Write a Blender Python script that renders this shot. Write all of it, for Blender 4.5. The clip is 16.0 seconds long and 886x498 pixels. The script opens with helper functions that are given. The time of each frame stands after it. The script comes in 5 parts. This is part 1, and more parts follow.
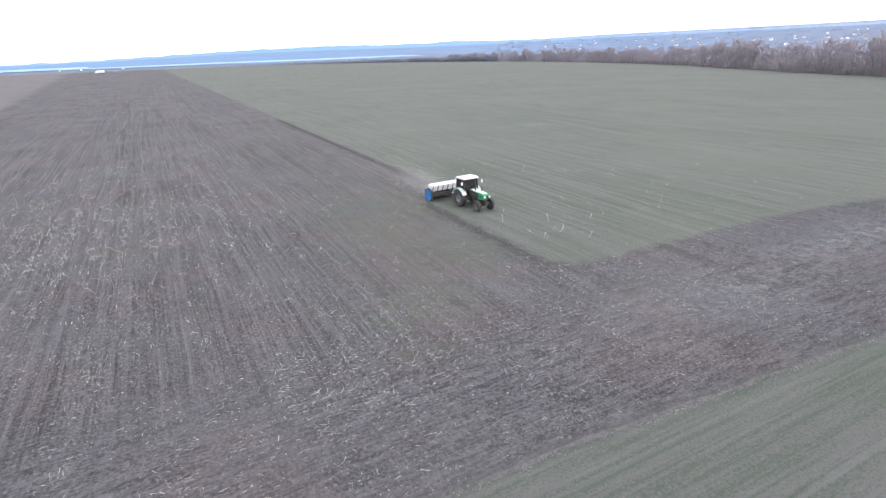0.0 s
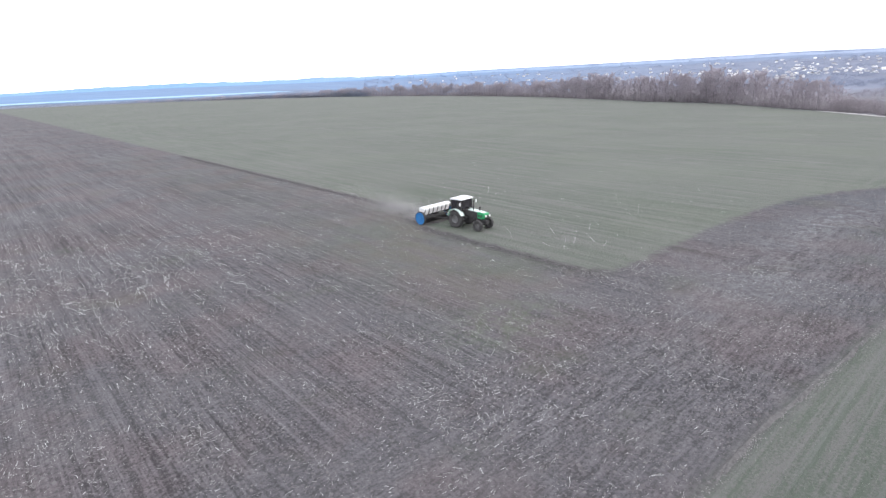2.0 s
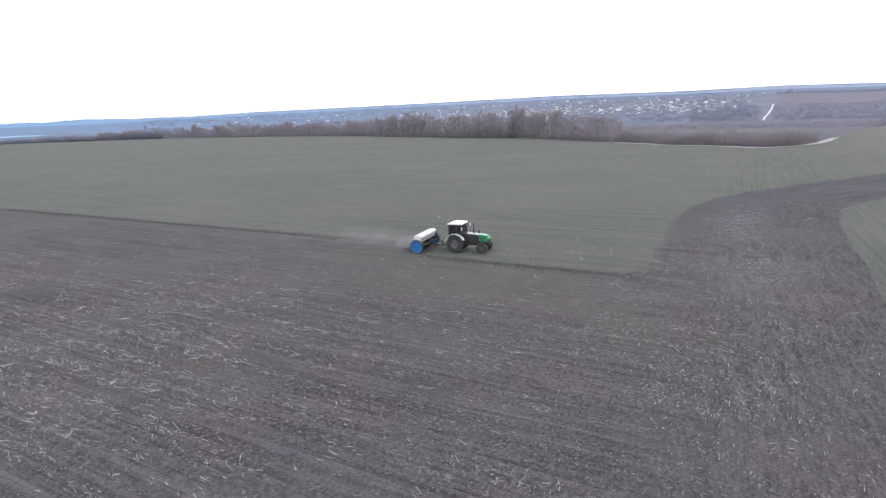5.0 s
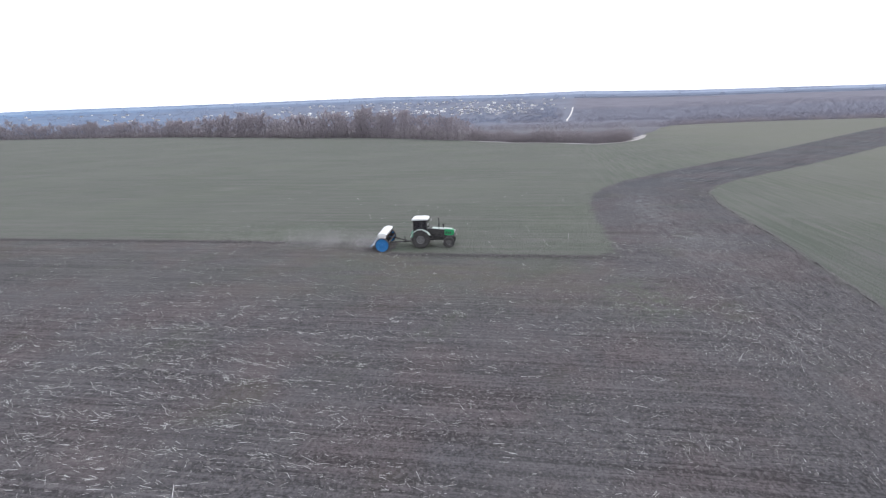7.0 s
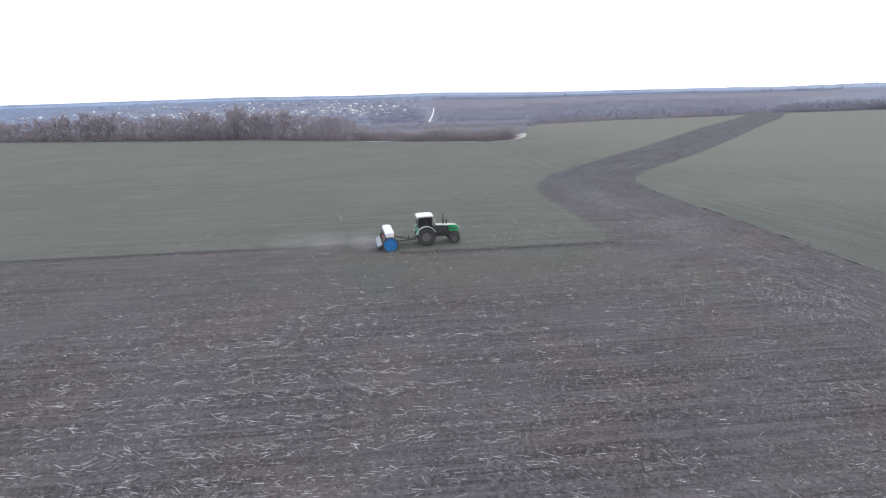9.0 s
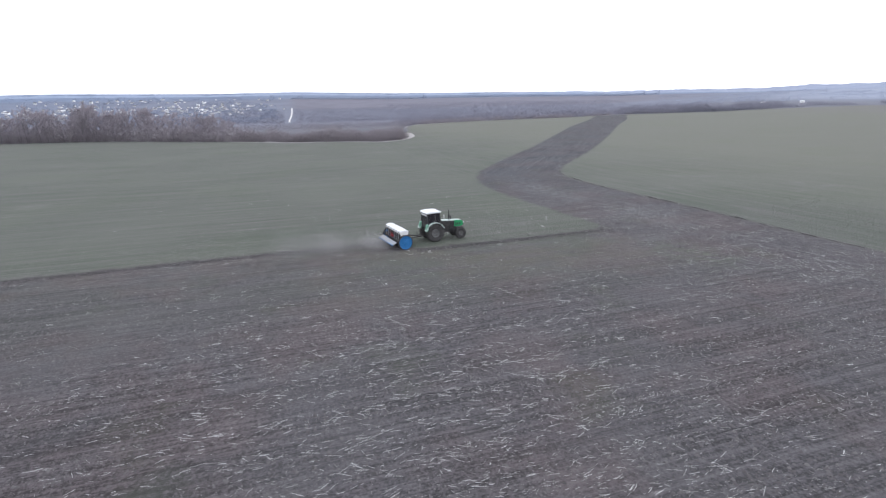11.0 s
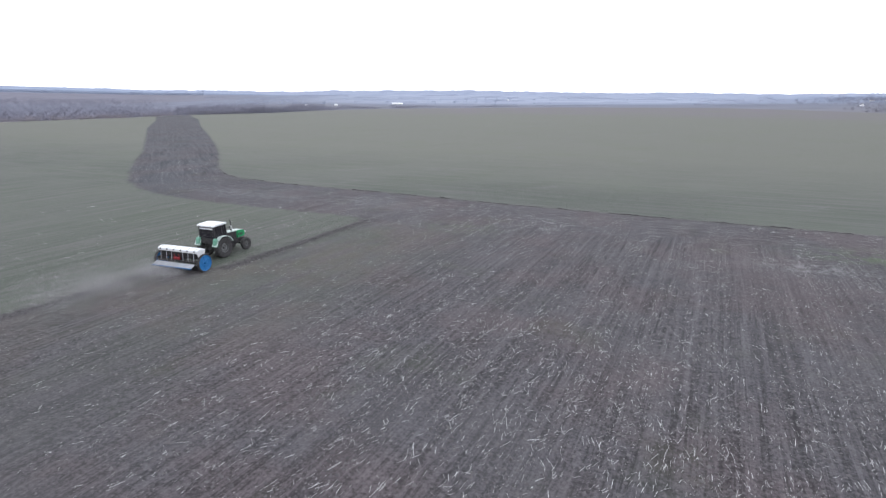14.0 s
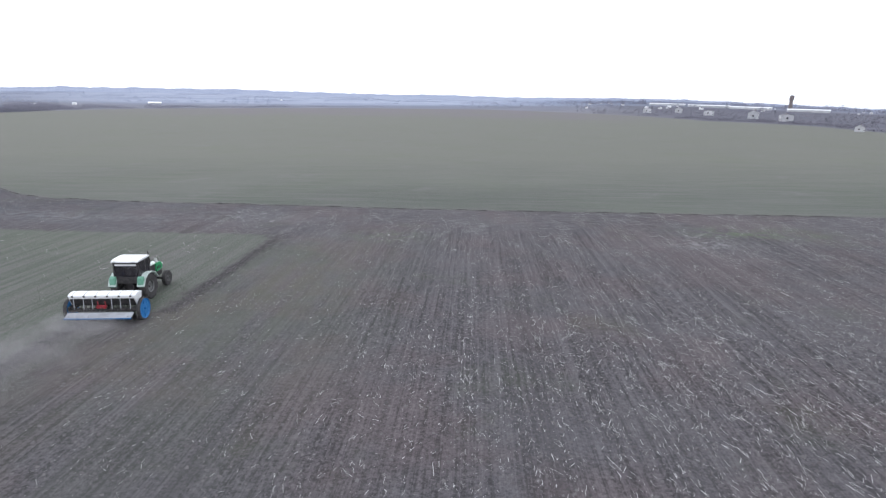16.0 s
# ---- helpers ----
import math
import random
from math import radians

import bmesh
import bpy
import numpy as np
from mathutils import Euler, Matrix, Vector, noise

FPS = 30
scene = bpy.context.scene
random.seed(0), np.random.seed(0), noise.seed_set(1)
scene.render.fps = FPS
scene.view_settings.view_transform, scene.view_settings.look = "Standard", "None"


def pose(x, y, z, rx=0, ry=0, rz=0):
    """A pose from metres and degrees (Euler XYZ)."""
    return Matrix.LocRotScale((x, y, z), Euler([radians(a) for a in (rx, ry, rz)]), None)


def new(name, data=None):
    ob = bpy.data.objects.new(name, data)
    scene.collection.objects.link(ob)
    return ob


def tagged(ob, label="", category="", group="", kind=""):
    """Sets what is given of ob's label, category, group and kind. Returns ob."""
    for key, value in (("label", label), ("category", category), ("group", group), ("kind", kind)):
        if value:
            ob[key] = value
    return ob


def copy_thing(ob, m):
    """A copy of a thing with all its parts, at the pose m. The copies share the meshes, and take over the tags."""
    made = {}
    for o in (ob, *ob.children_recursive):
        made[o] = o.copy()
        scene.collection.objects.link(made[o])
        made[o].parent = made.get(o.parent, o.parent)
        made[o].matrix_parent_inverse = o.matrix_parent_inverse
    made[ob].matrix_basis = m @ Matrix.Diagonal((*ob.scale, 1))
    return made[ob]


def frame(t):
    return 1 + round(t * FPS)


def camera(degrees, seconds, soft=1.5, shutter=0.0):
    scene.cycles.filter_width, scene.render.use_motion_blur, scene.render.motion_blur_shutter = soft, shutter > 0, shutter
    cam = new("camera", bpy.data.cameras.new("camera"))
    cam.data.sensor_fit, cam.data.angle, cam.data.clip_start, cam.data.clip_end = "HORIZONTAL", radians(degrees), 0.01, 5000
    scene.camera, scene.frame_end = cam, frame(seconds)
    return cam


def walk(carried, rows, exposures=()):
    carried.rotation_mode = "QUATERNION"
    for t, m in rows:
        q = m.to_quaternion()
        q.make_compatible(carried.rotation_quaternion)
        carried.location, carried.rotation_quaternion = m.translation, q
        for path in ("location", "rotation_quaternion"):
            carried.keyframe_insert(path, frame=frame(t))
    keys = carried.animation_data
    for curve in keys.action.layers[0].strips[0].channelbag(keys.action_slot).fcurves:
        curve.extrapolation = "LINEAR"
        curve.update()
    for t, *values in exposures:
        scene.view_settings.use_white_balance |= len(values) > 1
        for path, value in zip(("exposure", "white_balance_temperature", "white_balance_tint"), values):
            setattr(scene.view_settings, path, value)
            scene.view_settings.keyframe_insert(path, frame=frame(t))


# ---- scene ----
EXPOSURES = [(0.0, 0.53, 6540, 10), (1.0, 0.53, 6540, 10), (2.0, 0.51, 6540, 10), (3.0, 0.24, 6530, 10), (4.0, 0.09, 6520, 10), (7.0, 0.0, 6480, 10), (11.5, -0.01, 6370, 10), (16.0, 0.03, 6350, 10)]
cam = camera(78.72, 16.0, soft=1.3)
# seconds, x, y, z, yaw, pitch, roll
ROWS = [
    (0.0, 0.00, 0.00, 13.00, -28.13, -20.54, 2.33),
    (0.5, -2.22, 1.45, 12.82, -32.48, -20.67, 2.31),
    (1.0, -4.34, 2.98, 12.65, -36.28, -20.86, 2.37),
    (1.5, -6.38, 4.67, 12.50, -39.38, -19.77, 2.49),
    (2.0, -8.35, 6.44, 12.38, -41.75, -17.70, 2.63),
    (2.5, -10.31, 8.29, 12.30, -44.05, -14.93, 2.74),
    (3.0, -12.26, 10.37, 12.24, -46.71, -13.86, 2.86),
    (3.5, -14.05, 12.54, 12.20, -50.39, -14.08, 2.82),
    (4.0, -15.71, 14.79, 12.15, -54.39, -14.24, 2.83),
    (4.2, -16.33, 15.68, 12.14, -56.00, -14.30, 2.83),
    (6.3, -20.62, 26.37, 11.90, -73.96, -15.16, 2.24),
    (6.5, -20.87, 27.49, 11.89, -75.90, -15.21, 2.19),
    (7.0, -21.40, 30.28, 11.87, -80.20, -15.27, 2.05),
    (7.5, -21.74, 33.14, 11.85, -83.70, -15.34, 1.99),
    (8.0, -21.93, 36.04, 11.83, -87.07, -15.44, 1.95),
    (8.5, -21.92, 39.00, 11.80, -90.65, -15.54, 1.93),
    (9.0, -21.74, 41.95, 11.79, -94.49, -15.66, 1.83),
    (9.2, -21.63, 43.12, 11.78, -96.06, -15.70, 1.79),
    (11.3, -19.00, 55.43, 11.72, -111.22, -15.97, 1.00),
    (11.5, -18.53, 56.48, 11.71, -112.85, -15.98, 0.93),
    (12.0, -17.27, 59.04, 11.68, -117.85, -16.05, 0.78),
    (12.5, -15.79, 61.50, 11.64, -124.64, -16.09, 0.52),
    (13.0, -14.01, 63.80, 11.62, -133.86, -16.11, 0.13),
    (13.5, -11.74, 65.82, 11.61, -144.03, -16.06, -0.33),
    (14.0, -9.00, 67.40, 11.61, -153.36, -15.96, -0.87),
    (14.5, -5.93, 68.41, 11.63, -162.17, -15.84, -1.23),
    (15.0, -2.80, 69.00, 11.64, -167.91, -15.72, -1.42),
    (15.5, 0.39, 69.39, 11.65, -172.69, -15.57, -1.59),
    (16.0, 3.57, 69.58, 11.65, -176.54, -15.41, -1.61),
]
walk(cam, [(t, pose(x, y, z, 90 + pitch, roll, yaw)) for t, x, y, z, yaw, pitch, roll in ROWS], EXPOSURES)

# ---- sky and light: a bright white overcast ----
world = bpy.data.worlds.new("overcast_sky")
scene.world = world
world.use_nodes = True
wn, wl = world.node_tree.nodes, world.node_tree.links
sky = wn.new("ShaderNodeTexSky")
sky.sky_type, sky.sun_disc = "NISHITA", False
sky.sun_elevation, sky.sun_rotation = radians(38), radians(150)
sky.air_density, sky.dust_density, sky.ozone_density = 1.0, 1.5, 1.0
grey = wn.new("ShaderNodeHueSaturation")
grey.inputs["Saturation"].default_value = 0.3
veil = wn.new("ShaderNodeMix")  # the cloud sheet that whitens the whole sky
veil.data_type = "RGBA"
veil.inputs[0].default_value = 0.88
veil.inputs[7].default_value = (9.45, 9.9, 10.95, 1)
wl.new(sky.outputs[0], grey.inputs["Color"])
wl.new(grey.outputs[0], veil.inputs[6])
wl.new(veil.outputs[2], wn["Background"].inputs["Color"])
wn["Background"].inputs["Strength"].default_value = 0.15
sun = new("sun", bpy.data.lights.new("sun", "SUN"))
sun.data.energy, sun.data.angle, sun.data.color = 0.9, radians(25), (1.0, 0.97, 0.93)
sun.rotation_euler = (radians(52), 0, radians(30))


# ---- materials ----
def material(name, rough=0.9, metal=0.0):
    m = bpy.data.materials.new(name)
    m.use_nodes = True
    b = m.node_tree.nodes["Principled BSDF"]
    b.inputs["Roughness"].default_value = rough
    b.inputs["Metallic"].default_value = metal
    b.inputs["Specular IOR Level"].default_value = 0.3
    return m, m.node_tree, b


def mapped(tree, source, scale, turn=0.0):
    if turn:  # turned first, then stretched
        r = tree.nodes.new("ShaderNodeMapping")
        r.inputs["Rotation"].default_value = (0, 0, turn)
        tree.links.new(source, r.inputs["Vector"])
        source = r.outputs[0]
    m = tree.nodes.new("ShaderNodeMapping")
    m.inputs["Scale"].default_value = scale
    tree.links.new(source, m.inputs["Vector"])
    return m.outputs[0]


def noise_of(tree, vector, scale, detail=3.0, rough=0.55):
    n = tree.nodes.new("ShaderNodeTexNoise")
    n.inputs["Scale"].default_value, n.inputs["Detail"].default_value, n.inputs["Roughness"].default_value = scale, detail, rough
    tree.links.new(vector, n.inputs["Vector"])
    return n.outputs["Fac"]


def math_of(tree, op, a, b=0.0, clamp=False):
    n = tree.nodes.new("ShaderNodeMath")
    n.operation, n.use_clamp = op, clamp
    for i, v in enumerate((a, b)):
        if isinstance(v, (int, float)):
            n.inputs[i].default_value = v
        else:
            tree.links.new(v, n.inputs[i])
    return n.outputs[0]


def step_of(tree, v, lo, hi, a=0.0, b=1.0):
    n = tree.nodes.new("ShaderNodeMapRange")
    n.interpolation_type = "SMOOTHSTEP"
    for key, val in (("From Min", lo), ("From Max", hi), ("To Min", a), ("To Max", b)):
        n.inputs[key].default_value = val
    tree.links.new(v, n.inputs["Value"])
    return n.outputs[0]


def mix_of(tree, fac, a, b, kind="MIX"):
    n = tree.nodes.new("ShaderNodeMix")
    n.data_type, n.blend_type = "RGBA", kind
    for i, v in ((0, fac), (6, a), (7, b)):
        if isinstance(v, tuple):
            n.inputs[i].default_value = (*v, 1.0)
        elif isinstance(v, (int, float)):
            n.inputs[i].default_value = v
        else:
            tree.links.new(v, n.inputs[i])
    return n.outputs[2]


def bump_of(tree, bsdf, height, strength, distance):
    n = tree.nodes.new("ShaderNodeBump")
    n.inputs["Strength"].default_value, n.inputs["Distance"].default_value = strength, distance
    tree.links.new(height, n.inputs["Height"])
    tree.links.new(n.outputs[0], bsdf.inputs["Normal"])


def worn(name, light, dark, scale=6.0, rough=0.6, metal=0.0, bump=0.0, low=0.35, high=0.7, per_object=0.0):
    """Two tones blended by coarse and fine noise: dirt and wear at two scales."""
    m, t, b = material(name, rough, metal)
    co = t.nodes.new("ShaderNodeTexCoord").outputs["Object"]
    a = noise_of(t, co, scale, 4.0)
    f = noise_of(t, co, scale * 9.0, 3.0)
    s = math_of(t, "ADD", math_of(t, "MULTIPLY", a, 0.7), math_of(t, "MULTIPLY", f, 0.3))
    col = mix_of(t, step_of(t, s, low, high), light, dark)
    if per_object:
        r = t.nodes.new("ShaderNodeObjectInfo").outputs["Random"]
        v = math_of(t, "ADD", math_of(t, "MULTIPLY", r, 2 * per_object), 1.0 - per_object)
        col = mix_of(t, 1.0, col, v, "MULTIPLY")
    t.links.new(col, b.inputs["Base Color"])
    if bump:
        bump_of(t, b, f, 0.5, bump)
    return m


def island(name, tones, rough=0.95):
    """Each loose piece takes its own tone."""
    m, t, b = material(name, rough)
    g = t.nodes.new("ShaderNodeNewGeometry").outputs["Random Per Island"]
    ramp = t.nodes.new("ShaderNodeValToRGB")
    t.links.new(g, ramp.inputs[0])
    el = ramp.color_ramp.elements
    while len(el) < len(tones):
        el.new(0.5)
    for i, c in enumerate(tones):
        el[i].position, el[i].color = i / (len(tones) - 1), (*c, 1)
    t.links.new(ramp.outputs[0], b.inputs["Base Color"])
    return m


def ground_material():
    m, t, b = material("tilled_and_sown_ground", 0.95)
    b.inputs["Specular IOR Level"].default_value = 0.15
    co = t.nodes.new("ShaderNodeTexCoord").outputs["Object"]

    def attr(key):
        n = t.nodes.new("ShaderNodeAttribute")
        n.attribute_name = key
        return n.outputs["Fac"]

    crop_edge, headland, bend, beyond = attr("crop"), attr("headland"), attr("bend"), attr("beyond")
    # bare soil: loose crumb, clods and drilled lines along the direction of work
    def drawn(across, along, turn=0.0):
        wide = noise_of(t, mapped(t, co, (across, along, 1), turn), 1.0, 4.0, 0.6)
        fine = noise_of(t, mapped(t, co, (across * 3.2, along * 3.4, 1), turn), 1.0, 3.0, 0.6)
        return math_of(t, "ADD", math_of(t, "MULTIPLY", wide, 0.5), math_of(t, "MULTIPLY", fine, 0.5))

    rows = mix_of(t, bend, mix_of(t, headland, drawn(4.0, 0.07), drawn(0.42, 2.6, radians(-2))), drawn(0.08, 1.6, radians(37)))
    coarse = noise_of(t, co, 0.09, 4.0)
    clod = noise_of(t, co, 7.0, 6.0, 0.8)
    crumb = noise_of(t, co, 1.7, 5.0, 0.7)
    s = math_of(t, "ADD", math_of(t, "ADD", math_of(t, "MULTIPLY", rows, 0.40), math_of(t, "MULTIPLY", clod, 0.48)), math_of(t, "MULTIPLY", crumb, 0.12))
    soil = mix_of(t, step_of(t, s, 0.415, 0.605), SOIL_DARK, SOIL_LIGHT)
    # wheelings: darker pressed lines that run with the work
    wheel_line = noise_of(t, mapped(t, co, (0.85, 0.02, 1)), 1.0, 2.0, 0.5)
    pressed = math_of(t, "MULTIPLY", step_of(t, wheel_line, 0.585, 0.64), math_of(t, "SUBTRACT", 1.0, math_of(t, "MAXIMUM", headland, bend)))
    soil = mix_of(t, math_of(t, "MULTIPLY", pressed, 0.42), soil, SOIL_DARK)
    soil = mix_of(t, step_of(t, coarse, 0.40, 0.68, 0.0, 0.4), soil, SOIL_DRY)
    soil = mix_of(t, math_of(t, "MULTIPLY", attr("neighbour"), 0.42), soil, (0.19, 0.172, 0.178))
    soil = mix_of(t, math_of(t, "MULTIPLY", attr("sprouting"), step_of(t, noise_of(t, mapped(t, co, (0.5, 0.12, 1)), 1.0, 5.0, 0.65), 0.34, 0.58, 0.2, 0.75)), soil, (0.097, 0.103, 0.085))
    weed = noise_of(t, co, 0.16, 4.0, 0.65)
    soil = mix_of(t, step_of(t, weed, 0.54, 0.70, 0.0, 0.38), soil, (0.082, 0.089, 0.068))
    # redder and greyer earth in broad patches
    earthy = noise_of(t, co, 0.11, 4.0, 0.6)
    soil = mix_of(t, step_of(t, earthy, 0.44, 0.60), soil, mix_of(t, 1.0, soil, (1.07, 0.978, 0.963), "MULTIPLY"))
    soil = mix_of(t, step_of(t, noise_of(t, co, 0.3, 5.0, 0.65), 0.47, 0.66, 0.0, 0.45), soil, mix_of(t, 1.0, soil, (0.86, 0.87, 0.90), "MULTIPLY"))
    soil = mix_of(t, math_of(t, "MULTIPLY", attr("chaff"), step_of(t, noise_of(t, co, 1.3, 5.0, 0.75), 0.42, 0.62)), soil, (0.25, 0.24, 0.245))
    soil = mix_of(t, math_of(t, "MULTIPLY", attr("weeds"), step_of(t, noise_of(t, co, 0.9, 5.0, 0.7), 0.40, 0.60)), soil, (0.10, 0.125, 0.078))
    # shade of the lip where the last pass meets the crop, painted in
    shade_band = math_of(t, "ADD", crop_edge, math_of(t, "MULTIPLY", math_of(t, "SUBTRACT", noise_of(t, co, 0.8, 5.0, 0.7), 0.5), 2.2))
    shade_band = math_of(t, "MULTIPLY", step_of(t, shade_band, -1.6, -0.5), attr("edge_shade"))
    soil = mix_of(t, math_of(t, "MULTIPLY", shade_band, 0.55), soil, (0.052, 0.047, 0.050))
    # thin shade line of the southern lip, painted into the soil
    lip_shade = math_of(t, "ADD", crop_edge, math_of(t, "MULTIPLY", math_of(t, "SUBTRACT", noise_of(t, co, 0.5, 4.0), 0.5), 1.2))
    lip_shade = math_of(t, "MULTIPLY", step_of(t, lip_shade, -0.6, -0.3), attr("cut_edge"))
    soil = mix_of(t, math_of(t, "MULTIPLY", lip_shade, 0.3), soil, (0.050, 0.046, 0.050))
    # headland strip multiplied darker and cooler towards the east
    soil = mix_of(t, attr("dark_strip"), soil, mix_of(t, 1.0, soil, (0.80, 0.85, 0.885), "MULTIPLY"))
    # young crop in drilled rows over the same soil
    line = mix_of(t, headland, noise_of(t, mapped(t, co, (3.0, 0.08, 1)), 1.0, 3.0, 0.6), noise_of(t, mapped(t, co, (0.07, 2.6, 1)), 1.0, 3.0, 0.6))
    scratch = mix_of(t, headland, noise_of(t, mapped(t, co, (0.9, 0.06, 1)), 1.0, 4.0, 0.65), noise_of(t, mapped(t, co, (0.03, 2.2, 1)), 1.0, 4.0, 0.65))
    blade = noise_of(t, co, 9.0, 4.0, 0.7)
    tone = noise_of(t, co, 0.035, 4.0, 0.6)
    g = math_of(t, "ADD", math_of(t, "MULTIPLY", line, 0.5), math_of(t, "MULTIPLY", blade, 0.5))
    crop = mix_of(t, step_of(t, g, 0.42, 0.57), CROP_SOIL, CROP_GREEN)
    crop = mix_of(t, math_of(t, "MULTIPLY", step_of(t, scratch, 0.54, 0.66), attr("gappy")), crop, (0.175, 0.17, 0.165))
    crop = mix_of(t, step_of(t, tone, 0.42, 0.66, 0.0, 0.5), crop, CROP_PALE)
    # one dark brown patch in the crop beside the grove
    crop = mix_of(t, attr("brown_patch"), crop, (0.115, 0.106, 0.104))
    # crop multiplied darker just south of the strip
    crop = mix_of(t, attr("south_tone"), crop, mix_of(t, 1.0, crop, (0.86, 0.88, 0.90), "MULTIPLY"))
    # crop paler southwards: grazing-angle and haze brightening painted in
    crop = mix_of(t, attr("grazing_pale"), crop, (0.152, 0.152, 0.128))
    # bare streaks and thin patches where the drill missed
    bald = noise_of(t, mapped(t, co, (0.14, 0.09, 1)), 1.0, 5.0, 0.7)
    crop = mix_of(t, math_of(t, "MULTIPLY", step_of(t, bald, 0.60, 0.72), 0.55), crop, (0.16, 0.152, 0.150))
    lush = noise_of(t, co, 0.055, 4.0, 0.6)
    crop = mix_of(t, step_of(t, lush, 0.48, 0.66, 0.0, 0.5), crop, mix_of(t, 1.0, crop, (0.95, 0.99, 0.91), "MULTIPLY"))
    crop = mix_of(t, math_of(t, "MULTIPLY", attr("stubble"), step_of(t, noise_of(t, mapped(t, co, (0.004, 0.03, 1)), 1.0, 4.0, 0.6), 0.38, 0.56, 0.3, 0.9)), crop, (0.150, 0.134, 0.146))
    tram = noise_of(t, mapped(t, co, (0.015, 0.55, 1)), 1.0, 2.0, 0.5)
    crop = mix_of(t, step_of(t, tram, 0.56, 0.68, 0.0, 0.14), crop, (0.145, 0.142, 0.128))
    ragged = math_of(t, "ADD", crop_edge, math_of(t, "MULTIPLY", math_of(t, "SUBTRACT", noise_of(t, co, 0.9, 5.0, 0.65), 0.5), math_of(t, "SUBTRACT", 2.6, math_of(t, "MULTIPLY", attr("cut_edge"), 2.0))))
    col = mix_of(t, step_of(t, ragged, -0.6, 0.6), soil, crop)
    # other people's fields and pasture beyond the edge of this one
    cell = t.nodes.new("ShaderNodeTexVoronoi")
    cell.inputs["Scale"].default_value = 0.0035
    t.links.new(mapped(t, co, (0.6, 1.3, 1), 0.5), cell.inputs["Vector"])
    far = mix_of(t, math_of(t, "MULTIPLY", cell.outputs["Color"], 1.0), FAR_A, FAR_B)
    far = mix_of(t, step_of(t, noise_of(t, co, 0.012, 5.0), 0.4, 0.7, 0.0, 0.7), far, FAR_C)
    # haze painted in: land greys and turns blue with distance and bearing
    woods = mix_of(t, attr("haze_tint"), HAZE_GREY, HAZE_BLUE)
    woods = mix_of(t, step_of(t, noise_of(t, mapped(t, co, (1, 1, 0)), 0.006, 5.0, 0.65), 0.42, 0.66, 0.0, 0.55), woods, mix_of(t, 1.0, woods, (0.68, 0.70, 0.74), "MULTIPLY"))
    far = mix_of(t, math_of(t, "MULTIPLY", attr("haze"), 0.88), far, woods)
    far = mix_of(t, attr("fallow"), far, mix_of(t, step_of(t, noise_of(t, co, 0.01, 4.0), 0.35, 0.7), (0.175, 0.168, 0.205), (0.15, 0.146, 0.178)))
    # pale blue haze put into the southern slopes' colour
    far = mix_of(t, attr("pale_haze"), far, mix_of(t, step_of(t, noise_of(t, mapped(t, co, (1, 1, 0)), 0.004, 5.0, 0.6), 0.4, 0.65), (0.315, 0.345, 0.425), (0.235, 0.26, 0.34)))
    far = mix_of(t, attr("gardens"), far, mix_of(t, step_of(t, noise_of(t, co, 0.03, 4.0), 0.4, 0.65), (0.090, 0.090, 0.112), (0.118, 0.116, 0.142)))
    edge = math_of(t, "ADD", beyond, math_of(t, "MULTIPLY", math_of(t, "SUBTRACT", noise_of(t, co, 0.15, 3.0), 0.5), 6.0))
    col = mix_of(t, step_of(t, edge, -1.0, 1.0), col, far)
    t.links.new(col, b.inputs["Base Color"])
    h = math_of(t, "ADD", math_of(t, "MULTIPLY", rows, 0.9), clod)
    bump_of(t, b, h, 1.0, 0.07)
    return m


SOIL_DARK, SOIL_LIGHT, SOIL_DRY = (0.045, 0.042, 0.045), (0.152, 0.143, 0.151), (0.131, 0.124, 0.129)
CROP_SOIL, CROP_GREEN, CROP_PALE = (0.140, 0.134, 0.127), (0.090, 0.104, 0.083), (0.134, 0.137, 0.121)
FAR_A, FAR_B, FAR_C = (0.135, 0.130, 0.145), (0.180, 0.172, 0.192), (0.12, 0.125, 0.15)
# haze colours mixed into the land by distance
HAZE_BLUE, HAZE_GREY = (0.13, 0.26, 0.45), (0.185, 0.187, 0.228)
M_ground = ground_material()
M_straw = island("dry_maize_straw", ((0.34, 0.325, 0.315), (0.62, 0.605, 0.595), (0.88, 0.87, 0.855), (0.80, 0.785, 0.775), (0.46, 0.445, 0.435)), 0.5)
M_chaff = island("dull_straw_bits", ((0.20, 0.188, 0.182), (0.30, 0.285, 0.275), (0.42, 0.405, 0.395), (0.56, 0.545, 0.535)), 0.6)
M_clod = island("soil_clods", ((0.078, 0.071, 0.073), (0.115, 0.106, 0.108), (0.155, 0.143, 0.145)))
M_dry = island("dry_soil_crumbs", ((0.075, 0.07, 0.07), (0.13, 0.122, 0.122), (0.18, 0.17, 0.168), (0.235, 0.222, 0.218)))
# darker copy of the clod tones, for the crop's edge
M_edge_clod = island("dark_soil_clods", ((0.045, 0.040, 0.042), (0.07, 0.064, 0.066), (0.11, 0.10, 0.102)))
M_blade = island("young_crop_blades", ((0.125, 0.139, 0.112), (0.148, 0.164, 0.130), (0.178, 0.192, 0.160), (0.165, 0.165, 0.145)), 0.7)
# bark, twigs and thicket lightened: haze put into the colour
M_bark = worn("grey_brown_bark", (0.29, 0.267, 0.287), (0.22, 0.20, 0.217), 2.0, 0.95, bump=0.02)
M_twig = island("bare_twigs", ((0.335, 0.297, 0.325), (0.39, 0.352, 0.382), (0.445, 0.405, 0.435)))
